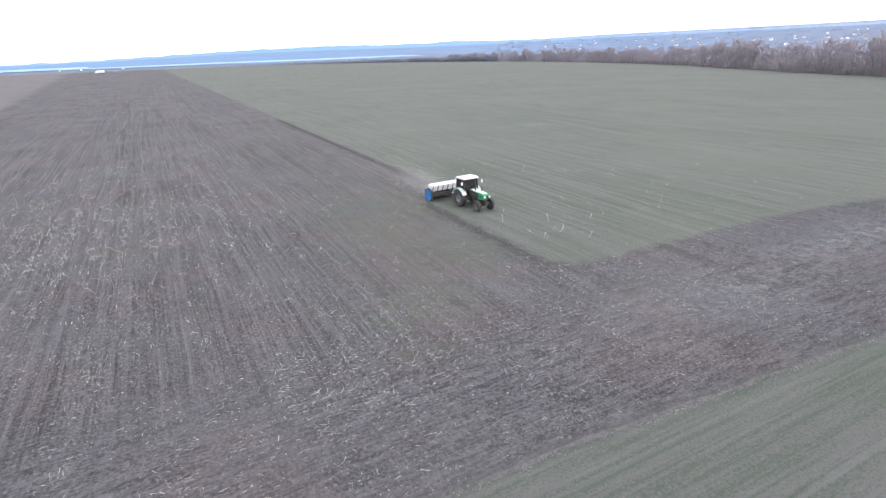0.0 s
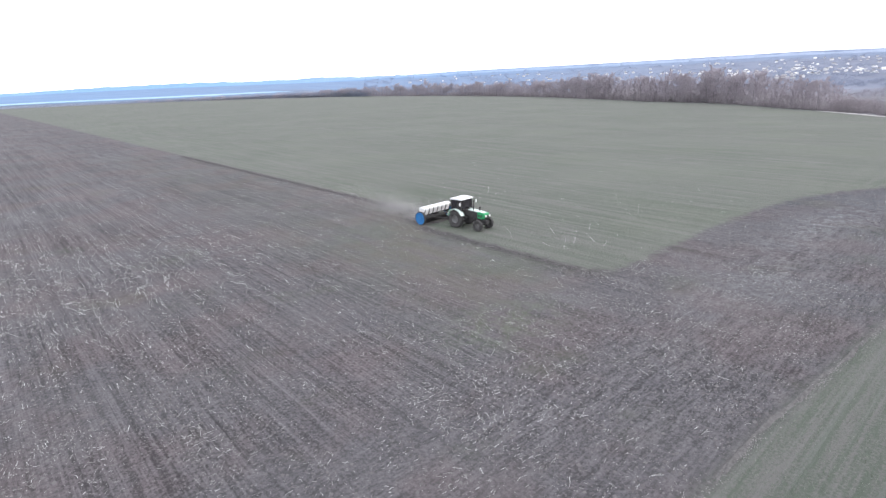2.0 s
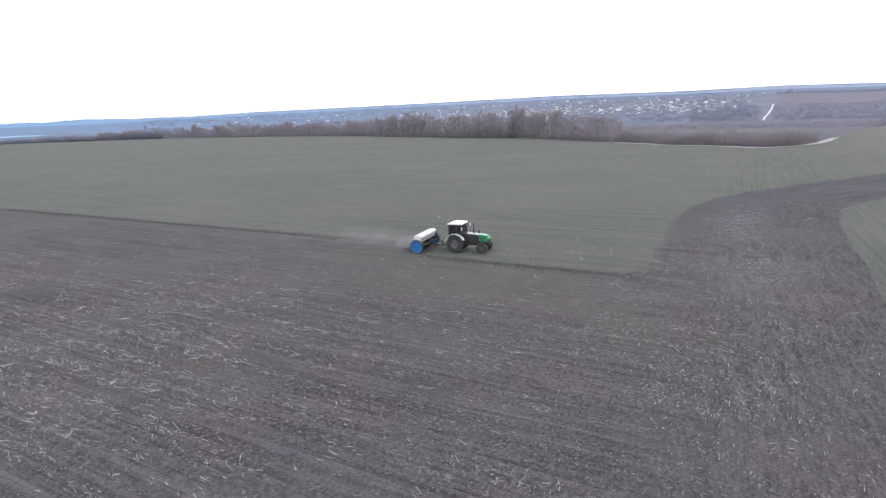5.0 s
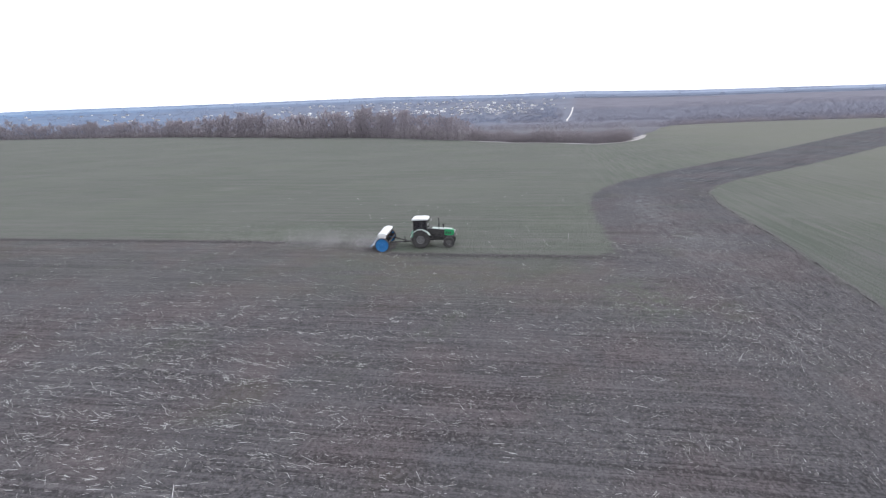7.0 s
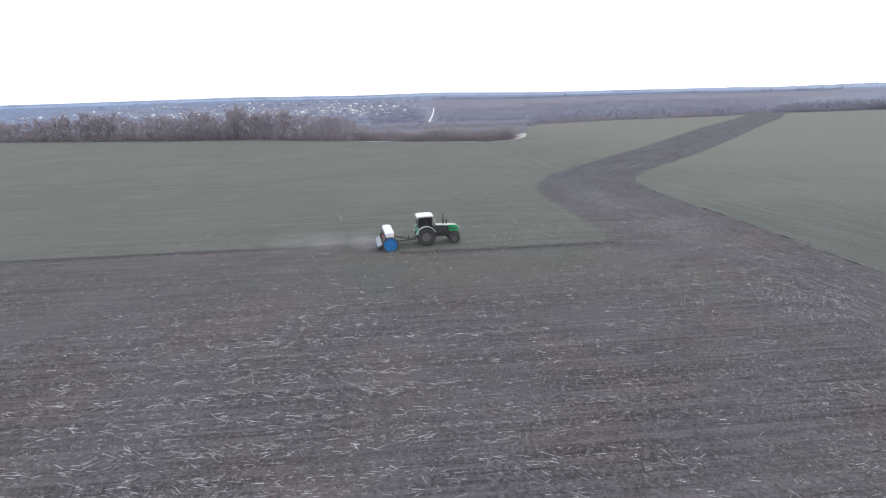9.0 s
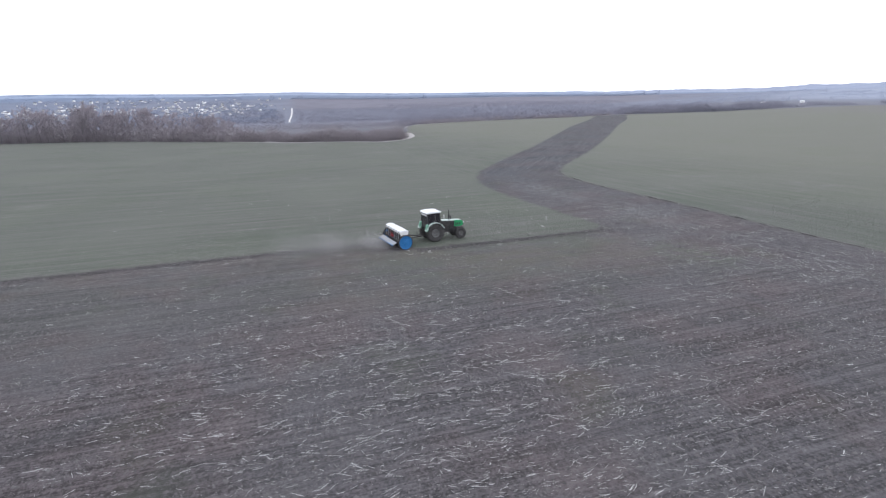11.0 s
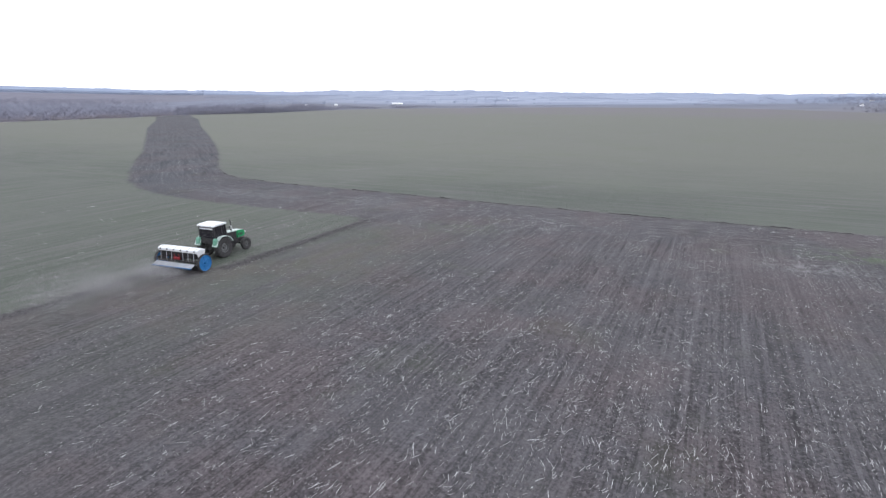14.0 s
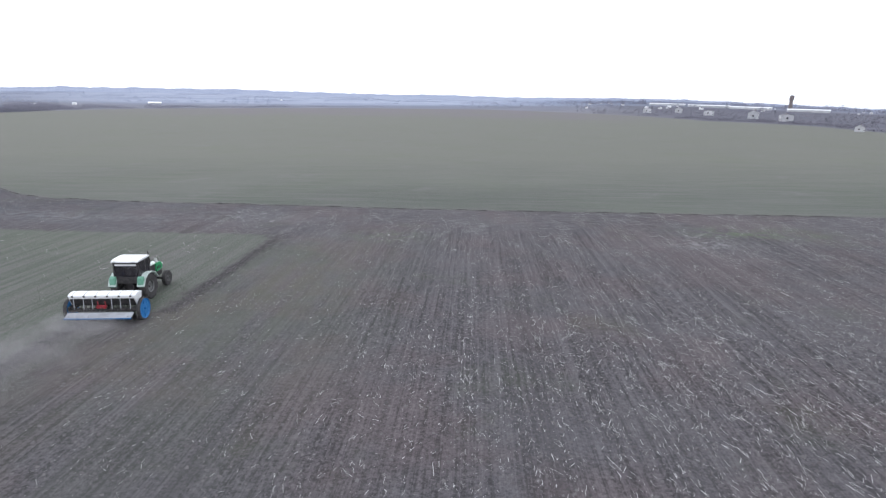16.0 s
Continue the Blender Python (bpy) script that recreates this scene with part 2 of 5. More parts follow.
# valley scrub: lilac haze put into the colour
M_scrub = island("haze_tinted_scrub", ((0.205, 0.19, 0.225), (0.24, 0.224, 0.26), (0.275, 0.258, 0.295)))
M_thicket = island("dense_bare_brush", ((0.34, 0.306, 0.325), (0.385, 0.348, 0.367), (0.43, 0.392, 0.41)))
# far scrub and woods: paler, bluer tones painted in as haze
M_far_scrub = island("haze_lilac_scrub", ((0.215, 0.21, 0.255), (0.24, 0.235, 0.283), (0.265, 0.26, 0.31)))
M_far_woods = island("haze_blue_grey_woods", ((0.225, 0.25, 0.325), (0.255, 0.28, 0.36), (0.285, 0.31, 0.39)))
M_bush = island("dark_bare_bushes", ((0.235, 0.205, 0.222), (0.275, 0.245, 0.262), (0.315, 0.285, 0.30)))
M_dust = island("dry_dust", ((0.40, 0.385, 0.385), (0.56, 0.54, 0.54)))
M_green = worn("tractor_green_paint", (0.035, 0.30, 0.12), (0.05, 0.19, 0.09), 3.0, 0.35, low=0.5, high=0.85)
M_pale = worn("faded_paint_and_glare", (0.62, 0.69, 0.65), (0.44, 0.52, 0.47), 4.0, 0.45)
M_white = worn("dusty_white_paint", (0.78, 0.77, 0.76), (0.52, 0.50, 0.49), 3.0, 0.5, low=0.5, high=0.85)
M_roof = worn("white_cab_roof", (0.85, 0.85, 0.85), (0.62, 0.61, 0.60), 2.0, 0.4, low=0.55, high=0.9)
M_black = worn("black_rubber", (0.04, 0.038, 0.039), (0.085, 0.079, 0.077), 5.0, 0.85)
M_dark = worn("dark_oily_metal", (0.042, 0.041, 0.043), (0.095, 0.088, 0.085), 6.0, 0.55, 0.4)
M_rim = worn("grey_painted_steel", (0.22, 0.22, 0.22), (0.13, 0.125, 0.12), 6.0, 0.5, 0.2)
M_blue = worn("blue_paint", (0.028, 0.165, 0.40), (0.08, 0.20, 0.34), 4.0, 0.45, low=0.5, high=0.9)
M_tail = worn("pale_teal_green_paint", (0.20, 0.42, 0.31), (0.12, 0.30, 0.20), 4.0, 0.4)
M_red = worn("red_paint", (0.32, 0.035, 0.045), (0.18, 0.04, 0.04), 4.0, 0.5)
M_board = worn("bare_grey_board", (0.42, 0.43, 0.46), (0.28, 0.28, 0.29), 3.0, 0.7)
M_lamp = worn("lamp_glass", (0.75, 0.75, 0.72), (0.6, 0.6, 0.58), 3.0, 0.15)
M_wall = worn("pale_house_wall", (0.84, 0.83, 0.83), (0.68, 0.66, 0.66), 0.4, 0.9, per_object=0.2)
M_tile = worn("grey_roof_sheet", (0.26, 0.25, 0.27), (0.16, 0.15, 0.16), 0.5, 0.8, per_object=0.4)
M_shed = worn("bright_sheet_roof", (0.80, 0.80, 0.80), (0.66, 0.66, 0.67), 0.2, 0.5)
M_brick = worn("brown_brick", (0.25, 0.215, 0.21), (0.19, 0.165, 0.16), 0.5, 0.9)
M_garden = island("dark_garden_scrub", ((0.15, 0.145, 0.172), (0.185, 0.178, 0.208), (0.22, 0.212, 0.245)))
M_grey = worn("grey_plaster", (0.58, 0.575, 0.585), (0.45, 0.445, 0.45), 0.4, 0.9, per_object=0.2)
M_pane = worn("dark_window", (0.03, 0.03, 0.035), (0.05, 0.05, 0.06), 1.0, 0.2)
M_path = worn("pale_dry_track", (0.40, 0.375, 0.365), (0.31, 0.29, 0.28), 0.3, 0.95)
M_gravel_road = worn("white_gravel_road", (0.72, 0.70, 0.69), (0.60, 0.58, 0.57), 0.05, 0.95)


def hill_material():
    """Far ridge with haze painted into its colour, paler towards the south."""
    m, t, b = material("haze_blue_ridge", 1.0)
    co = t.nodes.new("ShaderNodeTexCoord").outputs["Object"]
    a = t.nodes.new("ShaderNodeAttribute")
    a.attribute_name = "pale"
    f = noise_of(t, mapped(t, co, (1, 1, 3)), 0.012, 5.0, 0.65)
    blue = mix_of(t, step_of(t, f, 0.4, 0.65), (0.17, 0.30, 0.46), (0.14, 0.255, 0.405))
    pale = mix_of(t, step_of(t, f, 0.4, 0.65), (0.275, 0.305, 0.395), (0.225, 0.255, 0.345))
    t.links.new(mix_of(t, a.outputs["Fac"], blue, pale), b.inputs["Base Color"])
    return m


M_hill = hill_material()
M_water = worn("pale_river_water", (0.20, 0.36, 0.52), (0.17, 0.33, 0.49), 0.002, 0.5)


def glass_material():
    m, t, b = material("tinted_cab_glass", 0.08)
    b.inputs["Base Color"].default_value = (0.035, 0.032, 0.038, 1)
    b.inputs["Specular IOR Level"].default_value = 0.5
    b.inputs["Alpha"].default_value = 0.72
    return m


M_glass = glass_material()


# ---- mesh helpers ----
def mesh_of(name, verts, faces, mats, smooth=False):
    me = bpy.data.meshes.new(name)
    me.from_pydata([tuple(map(float, v)) for v in verts], [], [tuple(map(int, f)) for f in faces])
    for m in mats if isinstance(mats, (list, tuple)) else [mats]:
        me.materials.append(m)
    if smooth:
        me.polygons.foreach_set("use_smooth", [True] * len(me.polygons))
    me.update()
    return me


def bulk(name, verts, faces, mat):
    """A large mesh from arrays of vertices and of equal-sided faces."""
    me = bpy.data.meshes.new(name)
    n, k = faces.shape
    me.vertices.add(len(verts))
    me.vertices.foreach_set("co", np.asarray(verts, dtype=np.float32).ravel())
    me.loops.add(n * k)
    me.loops.foreach_set("vertex_index", faces.astype(np.int32).ravel())
    me.polygons.add(n)
    me.polygons.foreach_set("loop_start", np.arange(0, n * k, k, dtype=np.int32))
    me.polygons.foreach_set("loop_total", np.full(n, k, dtype=np.int32))
    me.materials.append(mat)
    me.update(calc_edges=True)
    return me


def part(name, bm, mat, parent, label="", bevel=0.0, smooth=False):
    if bevel:
        bmesh.ops.bevel(bm, geom=bm.edges[:], offset=bevel, segments=2, affect="EDGES", clamp_overlap=True)
    me = bpy.data.meshes.new(name)
    bmesh.ops.recalc_face_normals(bm, faces=bm.faces[:])
    bm.to_mesh(me)
    bm.free()
    me.materials.append(mat)
    if smooth:
        me.polygons.foreach_set("use_smooth", [True] * len(me.polygons))
    ob = new(name, me)
    ob.parent = parent
    if label:
        ob["label"] = label
    return ob


def box(bm, x0, x1, y0, y1, z0, z1, m=None, taper=(1, 1)):
    vs = []
    cx, cy = (x0 + x1) / 2, (y0 + y1) / 2
    for z, k in ((z0, (1, 1)), (z1, taper)):
        for x, y in ((x0, y0), (x1, y0), (x1, y1), (x0, y1)):
            p = Vector((cx + (x - cx) * k[0], cy + (y - cy) * k[1], z))
            vs.append(bm.verts.new(m @ p if m else p))
    for f in ((3, 2, 1, 0), (4, 5, 6, 7), (0, 1, 5, 4), (1, 2, 6, 5), (2, 3, 7, 6), (3, 0, 4, 7)):
        bm.faces.new([vs[i] for i in f])
    return bm


def boxes(*dims, **kw):
    bm = bmesh.new()
    for d in dims:
        box(bm, *d, **kw)
    return bm


def prism(bm, outline, x0, x1):
    """A side outline in (y, z), pushed out along x."""
    a = [bm.verts.new((x0, y, z)) for y, z in outline]
    b = [bm.verts.new((x1, y, z)) for y, z in outline]
    n = len(outline)
    bm.faces.new(a[::-1])
    bm.faces.new(b)
    for i in range(n):
        bm.faces.new((a[i], a[(i + 1) % n], b[(i + 1) % n], b[i]))
    return bm


def tube(bm, p, q, r0, r1=None, sides=8):
    p, q = Vector(p), Vector(q)
    r1 = r0 if r1 is None else r1
    m = (q - p).to_track_quat("Z", "Y").to_matrix()
    rings = []
    for c, r in ((p, r0), (q, r1)):
        rings.append([bm.verts.new(c + m @ Vector((math.cos(a) * r, math.sin(a) * r, 0))) for a in (2 * math.pi * i / sides for i in range(sides))])
    for i in range(sides):
        j = (i + 1) % sides
        bm.faces.new((rings[0][i], rings[0][j], rings[1][j], rings[1][i]))
    bm.faces.new(rings[0][::-1])
    bm.faces.new(rings[1])
    return bm


def lathe(bm, profile, sides=32, centre=(0, 0, 0)):
    """A closed profile of (radius, x) turned about the x axis."""
    n = len(profile)
    rings = []
    for i in range(sides):
        a = 2 * math.pi * i / sides
        rings.append([bm.verts.new((centre[0] + x, centre[1] + r * math.cos(a), centre[2] + r * math.sin(a))) for r, x in profile])
    for i in range(sides):
        A, B = rings[i], rings[(i + 1) % sides]
        for k in range(n):
            bm.faces.new((A[k], A[(k + 1) % n], B[(k + 1) % n], B[k]))
    return bm


def empty(name, m):
    ob = new(name)
    ob.matrix_world = m
    return ob


# ---- the lie of the land ----
CX, CY = 0.0, 40.0
# azimuth in degrees: distance to the edge of the field
EDGE_AZ = [-180, -150, -135, -128, -121, -113, -107, -99, -90, -75, -57, -45, -36.6, -31, -21, -14.6, -13.7, -13.2, -12.8, -12.1, -9.4, -5.4, 0, 5.5, 10, 17, 24, 31, 40, 49.5, 57, 66, 75, 90, 100, 130, 180]
EDGE_D = [620, 420, 262, 262, 326, 370, 470, 620, 850, 950, 880, 610, 560, 480, 425, 372, 330, 240, 206, 183, 172, 183, 190, 215, 235, 285, 318, 395, 530, 690, 800, 860, 860, 720, 640, 640, 620]
# azimuth: elevation of the skyline in degrees
SKY_AZ = [-180, -135, -125, -110, -104, -98, -88, -78, -70, -58, -48, -36, -26, -14, -4, 4, 16, 30, 45, 60, 75, 83, 92, 100, 120, 180]
SKY_E = [0.25, 0.28, 0.30, 0.66, 0.66, 0.52, 0.48, 0.40, 0.42, 0.34, 0.04, -0.02, 0.08, 0.14, 0.42, 0.38, 0.55, 0.44, 0.38, 0.40, 0.48, 0.40, 0.14, 0.02, 0.10, 0.25]


def plane_z(x, y):
    return 0.28 - 0.0240 * x + 0.0014 * (y - 35)


def edge_distance(az):
    return np.interp(az, EDGE_AZ, EDGE_D)


def land_z(x, y):
    x, y = np.asarray(x, dtype=float), np.asarray(y, dtype=float)
    dx, dy = x - CX, y - CY
    d = np.hypot(dx, dy) + 1e-6
    az = np.degrees(np.arctan2(dy, dx))
    de = edge_distance(az)
    ze = plane_z(CX + dx / d * de, CY + dy / d * de)
    h = np.radians(np.interp(az, SKY_AZ, SKY_E))
    flat = 12 + d * h + (ze - 12 - de * h)
    # to the east the land falls into a wide valley and climbs again to the village slope
    fall = ze + (-70 - ze) * np.clip((d - de) / (1900 - de), 0, 1) ** 0.9
    climb = -70 + (82 + 4600 * h) * np.clip((d - 1900) / 2700, 0, 1.1) ** 1.15
    valley = np.where(d < 1900, fall, climb)
    w = np.interp(az, (-48, -34, -14, 46, 62), (0, 0.8, 1, 1, 0))
    far = valley * w + flat * (1 - w)
    return np.where(d < de, plane_z(x, y), far)


def lz(x, y):
    return float(land_z(x, y))


def at_bearing(az, d):
    return CX + d * math.cos(radians(az)), CY + d * math.sin(radians(az))


# the headland strip, north and south sides, and the long field's edge
WEST_DONE, WEST_AHEAD, DRILL_Y = 24.5, 20.8, 42.6
STRIP_N = [(20.8, 24.0), (36, 24.2), (46, 24.0), (53, 23.0), (60, 21.0), (68, 17.2), (80, 8.8), (92, -0.2), (113, -16.8), (160, -51), (228, -100), (331, -180), (398, -229), (620, -395)]
STRIP_S = [(-900, 12.5), (-30, 12.0), (0, 11.7), (10, 11.45), (20, 10.75), (28, 10.1), (35, 10.0), (46, 9.4), (55, 8.0), (61, 5.4), (68, 0.5), (78, -8.3), (92, -20.7), (112, -37.4), (150, -68), (220, -123), (320, -205), (380, -249), (600, -420)]


def side_distance(px, py, line):
    """Signed distance to a polyline, positive to its left."""
    best = np.full(px.shape, 1e9)
    sign = np.ones(px.shape)
    for (ax, ay), (bx, by) in zip(line, line[1:]):
        ux, uy = bx - ax, by - ay
        L = math.hypot(ux, uy)
        t = np.clip(((px - ax) * ux + (py - ay) * uy) / (L * L), 0, 1)
        d = np.hypot(px - ax - t * ux, py - ay - t * uy)
        c = ux * (py - ay) - uy * (px - ax)
        near = d < best
        best = np.where(near, d, best)
        sign = np.where(near, np.sign(c), sign)
    return best * sign


def crop_distance(x, y):
    """Positive inside the green crop, negative on bare soil."""
    west = np.where(y > DRILL_Y, x - WEST_DONE, x - WEST_AHEAD)
    strip = side_distance(x, y, STRIP_N)
    k = np.clip(0.5 + 0.5 * (strip - west) / 2.5, 0, 1)
    north = strip * (1 - k) + west * k - 2.5 * k * (1 - k)
    south = -side_distance(x, y, STRIP_S)
    return np.maximum(north, south)


def make_ground():
    radii = [0.0]
    while radii[-1] < 4750:
        r = radii[-1]
        radii.append(r + max(1.0, (r - 70) * 0.035))
    radii = np.array(radii[1:])
    n = 540
    ang = np.arange(n) * 2 * np.pi / n
    R, A = np.meshgrid(radii, ang, indexing="ij")
    x, y = CX + R * np.cos(A), CY + R * np.sin(A)
    x, y = np.append(x.ravel(), CX), np.append(y.ravel(), CY)
    z = land_z(x, y)
    k = len(radii)
    i, j = np.meshgrid(np.arange(k - 1), np.arange(n), indexing="ij")
    j2 = (j + 1) % n
    quads = np.stack([i * n + j, (i + 1) * n + j, (i + 1) * n + j2, i * n + j2], -1).reshape(-1, 4)
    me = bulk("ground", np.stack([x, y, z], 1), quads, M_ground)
    bm = bmesh.new()
    bm.from_mesh(me)
    bm.verts.ensure_lookup_table()
    c = bm.verts[k * n]
    for a in range(n):
        bm.faces.new((bm.verts[a], bm.verts[(a + 1) % n], c))
    bm.to_mesh(me)
    bm.free()
    me.polygons.foreach_set("use_smooth", [True] * len(me.polygons))
    d = np.hypot(x - CX, y - CY)
    az = np.degrees(np.arctan2(y - CY, x - CX))
    values = {
        "crop": np.clip(crop_distance(x, y), -6, 6),
        "headland": np.clip((22.5 - y) / 5.0, 0, 1) * (x > -1e5),
        "bend": np.clip((x - 58) / 8, 0, 1),
        "neighbour": np.clip((-30 - 0.058 * (y - 100) - x) / 2.0, 0, 1) * np.clip((y - 120) / 30, 0, 1),
        "sprouting": np.clip((x - 6) / 8, 0, 1) * np.clip((y - 24) / 5, 0, 1) * np.clip((62 - y) / 20, 0.35, 1) * np.clip((150 - y) / 60, 0, 1),
        "grazing_pale": np.clip((6 - y) / 70, 0, 0.75),
        "edge_shade": np.clip((y - 22) / 4, 0, 1) * np.clip((150 - y) / 60, 0, 1) * np.clip((34 - x) / 6, 0, 1),
        "cut_edge": np.clip((17 - y) / 3, 0, 1) * np.clip((70 - x) / 10, 0, 1) * np.clip((x + 60) / 20, 0, 1),
        "gappy": np.clip((x + 10) / 8, 0, 1) * np.where(y > 18, np.clip((44 - x) / 14, 0, 1) * np.clip((60 - y) / 18, 0, 1), np.clip((45 - x) / 15, 0, 1) * np.clip((y + 14) / 14, 0, 1)) * 0.35,
        "chaff": np.exp(-((x - 49) / 7) ** 2 - ((y - 17) / 3.0) ** 2) * 0.5 + np.exp(-((x + 16) / 3.5) ** 2 - ((y - 25) / 1.6) ** 2) * 0.8 + np.exp(-((x - 27) / 9) ** 2 - ((y - 17) / 2.6) ** 2) * 0.35 + np.exp(-((x - 41) / 8) ** 2 - ((y - 18.5) / 1.5) ** 2) * 0.4,
        "dark_strip": np.maximum(np.clip((x - 34) / 16, 0, 1), 0.35 * np.clip((x - 18) / 10, 0, 1) * np.clip((22 - y) / 3, 0, 1)),
        "weeds": np.exp(-((x + 22) / 6) ** 2 - ((y - 20.5) / 2.2) ** 2) * 0.9 + np.exp(-((x - 11) / 4) ** 2 - ((y - 24) / 2.2) ** 2) * 0.5,
        "brown_patch": 0.75 * np.exp(-((x - 226) / 16) ** 2 - ((y + 17.5) / 4.5) ** 2),
        "south_tone": 0.35 * np.clip((12 - y) / 1.5, 0, 1) * np.clip((36 - x) / 14, 0, 1) * np.clip((y + 10) / 8, 0, 1),
        "stubble": np.interp(az, (-112, -100, -66, -48), (0, 1, 1, 0)) * np.clip((d - np.interp(az, (-110, -70), (250, 420))) / 120, 0, 1),
        "haze": np.maximum(np.clip((d - 550) / 1300, 0, 1), np.clip((az - 58) / 8, 0, 1) * np.clip((128 - az) / 8, 0, 1) * np.clip((d - 800) / 250, 0, 1)),
        "haze_tint": np.maximum(np.interp(az, (-180, -130, -105, -85, -50, -36, -4, 10, 25, 40, 130, 180), (0.3, 0.1, 0.25, 0.35, 0.12, 0.05, 0.05, 0.10, 0.20, 0.42, 1, 0.3)), np.clip((d - 3500) / 500, 0, 0.95) * np.interp(az, (-60, -40, 0, 30, 60), (0.6, 0.3, 0.3, 0.4, 1))),
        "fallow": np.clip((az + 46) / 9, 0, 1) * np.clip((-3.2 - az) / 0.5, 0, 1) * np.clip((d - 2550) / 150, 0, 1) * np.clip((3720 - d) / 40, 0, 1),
        "pale_haze": 0.85 * np.interp(az, (-104, -92, -58, -44), (0, 1, 1, 0)) * np.clip((d - 1050) / 350, 0, 1),
        "gardens": np.interp(az, (-142, -133, -108, -101), (0, 1, 1, 0)) * np.clip((d - edge_distance(az)) / 15, 0, 1) * np.clip((1350 - d) / 300, 0, 1) * 0.9,
        "beyond": np.clip(d - edge_distance(az), -12, 12),
    }
    for key, v in values.items():
        at = me.attributes.new(key, "FLOAT", "POINT")
        at.data.foreach_set("value", v.astype(np.float32))
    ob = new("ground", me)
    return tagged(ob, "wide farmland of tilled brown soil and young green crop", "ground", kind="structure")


make_ground()


def ribbon(name, line, width, mat, label, lift=0.05, step=6.0):
    """A track laid along a line on the land."""
    pts = []
    for (ax, ay), (bx, by) in zip(line, line[1:]):
        k = max(1, int(math.hypot(bx - ax, by - ay) / step))
        pts += [(ax + (bx - ax) * i / k, ay + (by - ay) * i / k) for i in range(k)]
    pts.append(line[-1])
    rng = random.Random(len(line))
    verts, faces = [], []
    for i, (x, y) in enumerate(pts):
        a, b = pts[max(0, i - 1)], pts[min(len(pts) - 1, i + 1)]
        ux, uy = b[0] - a[0], b[1] - a[1]
        L = math.hypot(ux, uy) or 1
        for s in (-1, 1):
            w = s * width * (0.5 + rng.uniform(-0.08, 0.08))
            px, py = x - uy / L * w, y + ux / L * w
            verts.append((px, py, lz(px, py) + lift))
    faces = [(2 * i, 2 * i + 2, 2 * i + 3, 2 * i + 1) for i in range(len(pts) - 1)]
    return tagged(new(name, mesh_of(name, verts, faces, mat)), label, "track", kind="structure")


def hills():
    """The last wooded ridge that closes the horizon."""
    rad, n = 4680, 4800
    verts, faces = [], []
    for i in range(n + 1):
        az = -180 + 360 * i / n
        c, s = math.cos(radians(az)), math.sin(radians(az))
        e = np.interp(az, SKY_AZ, SKY_E)
        e += 0.08 * noise.noise(Vector((c * 9, s * 9, 0))) + 0.07 * noise.noise(Vector((c * 50, s * 50, 1))) + 0.035 * noise.noise(Vector((c * 300, s * 300, 1))) + 0.075 * max(0.0, noise.noise(Vector((c * 40, s * 40, 9)))) * (0.6 + 1.6 * abs(noise.noise(Vector((c * 900, s * 900, 2)))))
        top = 12 + rad * math.radians(e)
        for f, up in ((0.90, 0.0), (0.94, 0.35), (0.98, 0.85), (1.0, 1.0), (1.008, 0.96), (1.01, -0.5)):
            x, y = at_bearing(az, rad * f)
            low = lz(x, y) - 1.0
            verts.append((x, y, low + (top - low) * up))
    m = 6
    for i in range(n):
        for j in range(m - 1):
            a = i * m + j
            faces.append((a, a + m, a + m + 1, a + 1))
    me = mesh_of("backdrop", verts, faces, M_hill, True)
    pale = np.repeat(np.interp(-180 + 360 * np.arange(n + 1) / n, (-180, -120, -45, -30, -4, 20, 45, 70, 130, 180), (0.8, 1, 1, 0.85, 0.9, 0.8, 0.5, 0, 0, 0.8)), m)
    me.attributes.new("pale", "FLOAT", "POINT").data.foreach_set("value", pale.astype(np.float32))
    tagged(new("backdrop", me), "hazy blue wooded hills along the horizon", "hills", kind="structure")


hills()


# ---- tractor ----
M_darkrim = worn("dusty_dark_rim", (0.10, 0.10, 0.10), (0.17, 0.16, 0.155), 6.0, 0.6, 0.2)


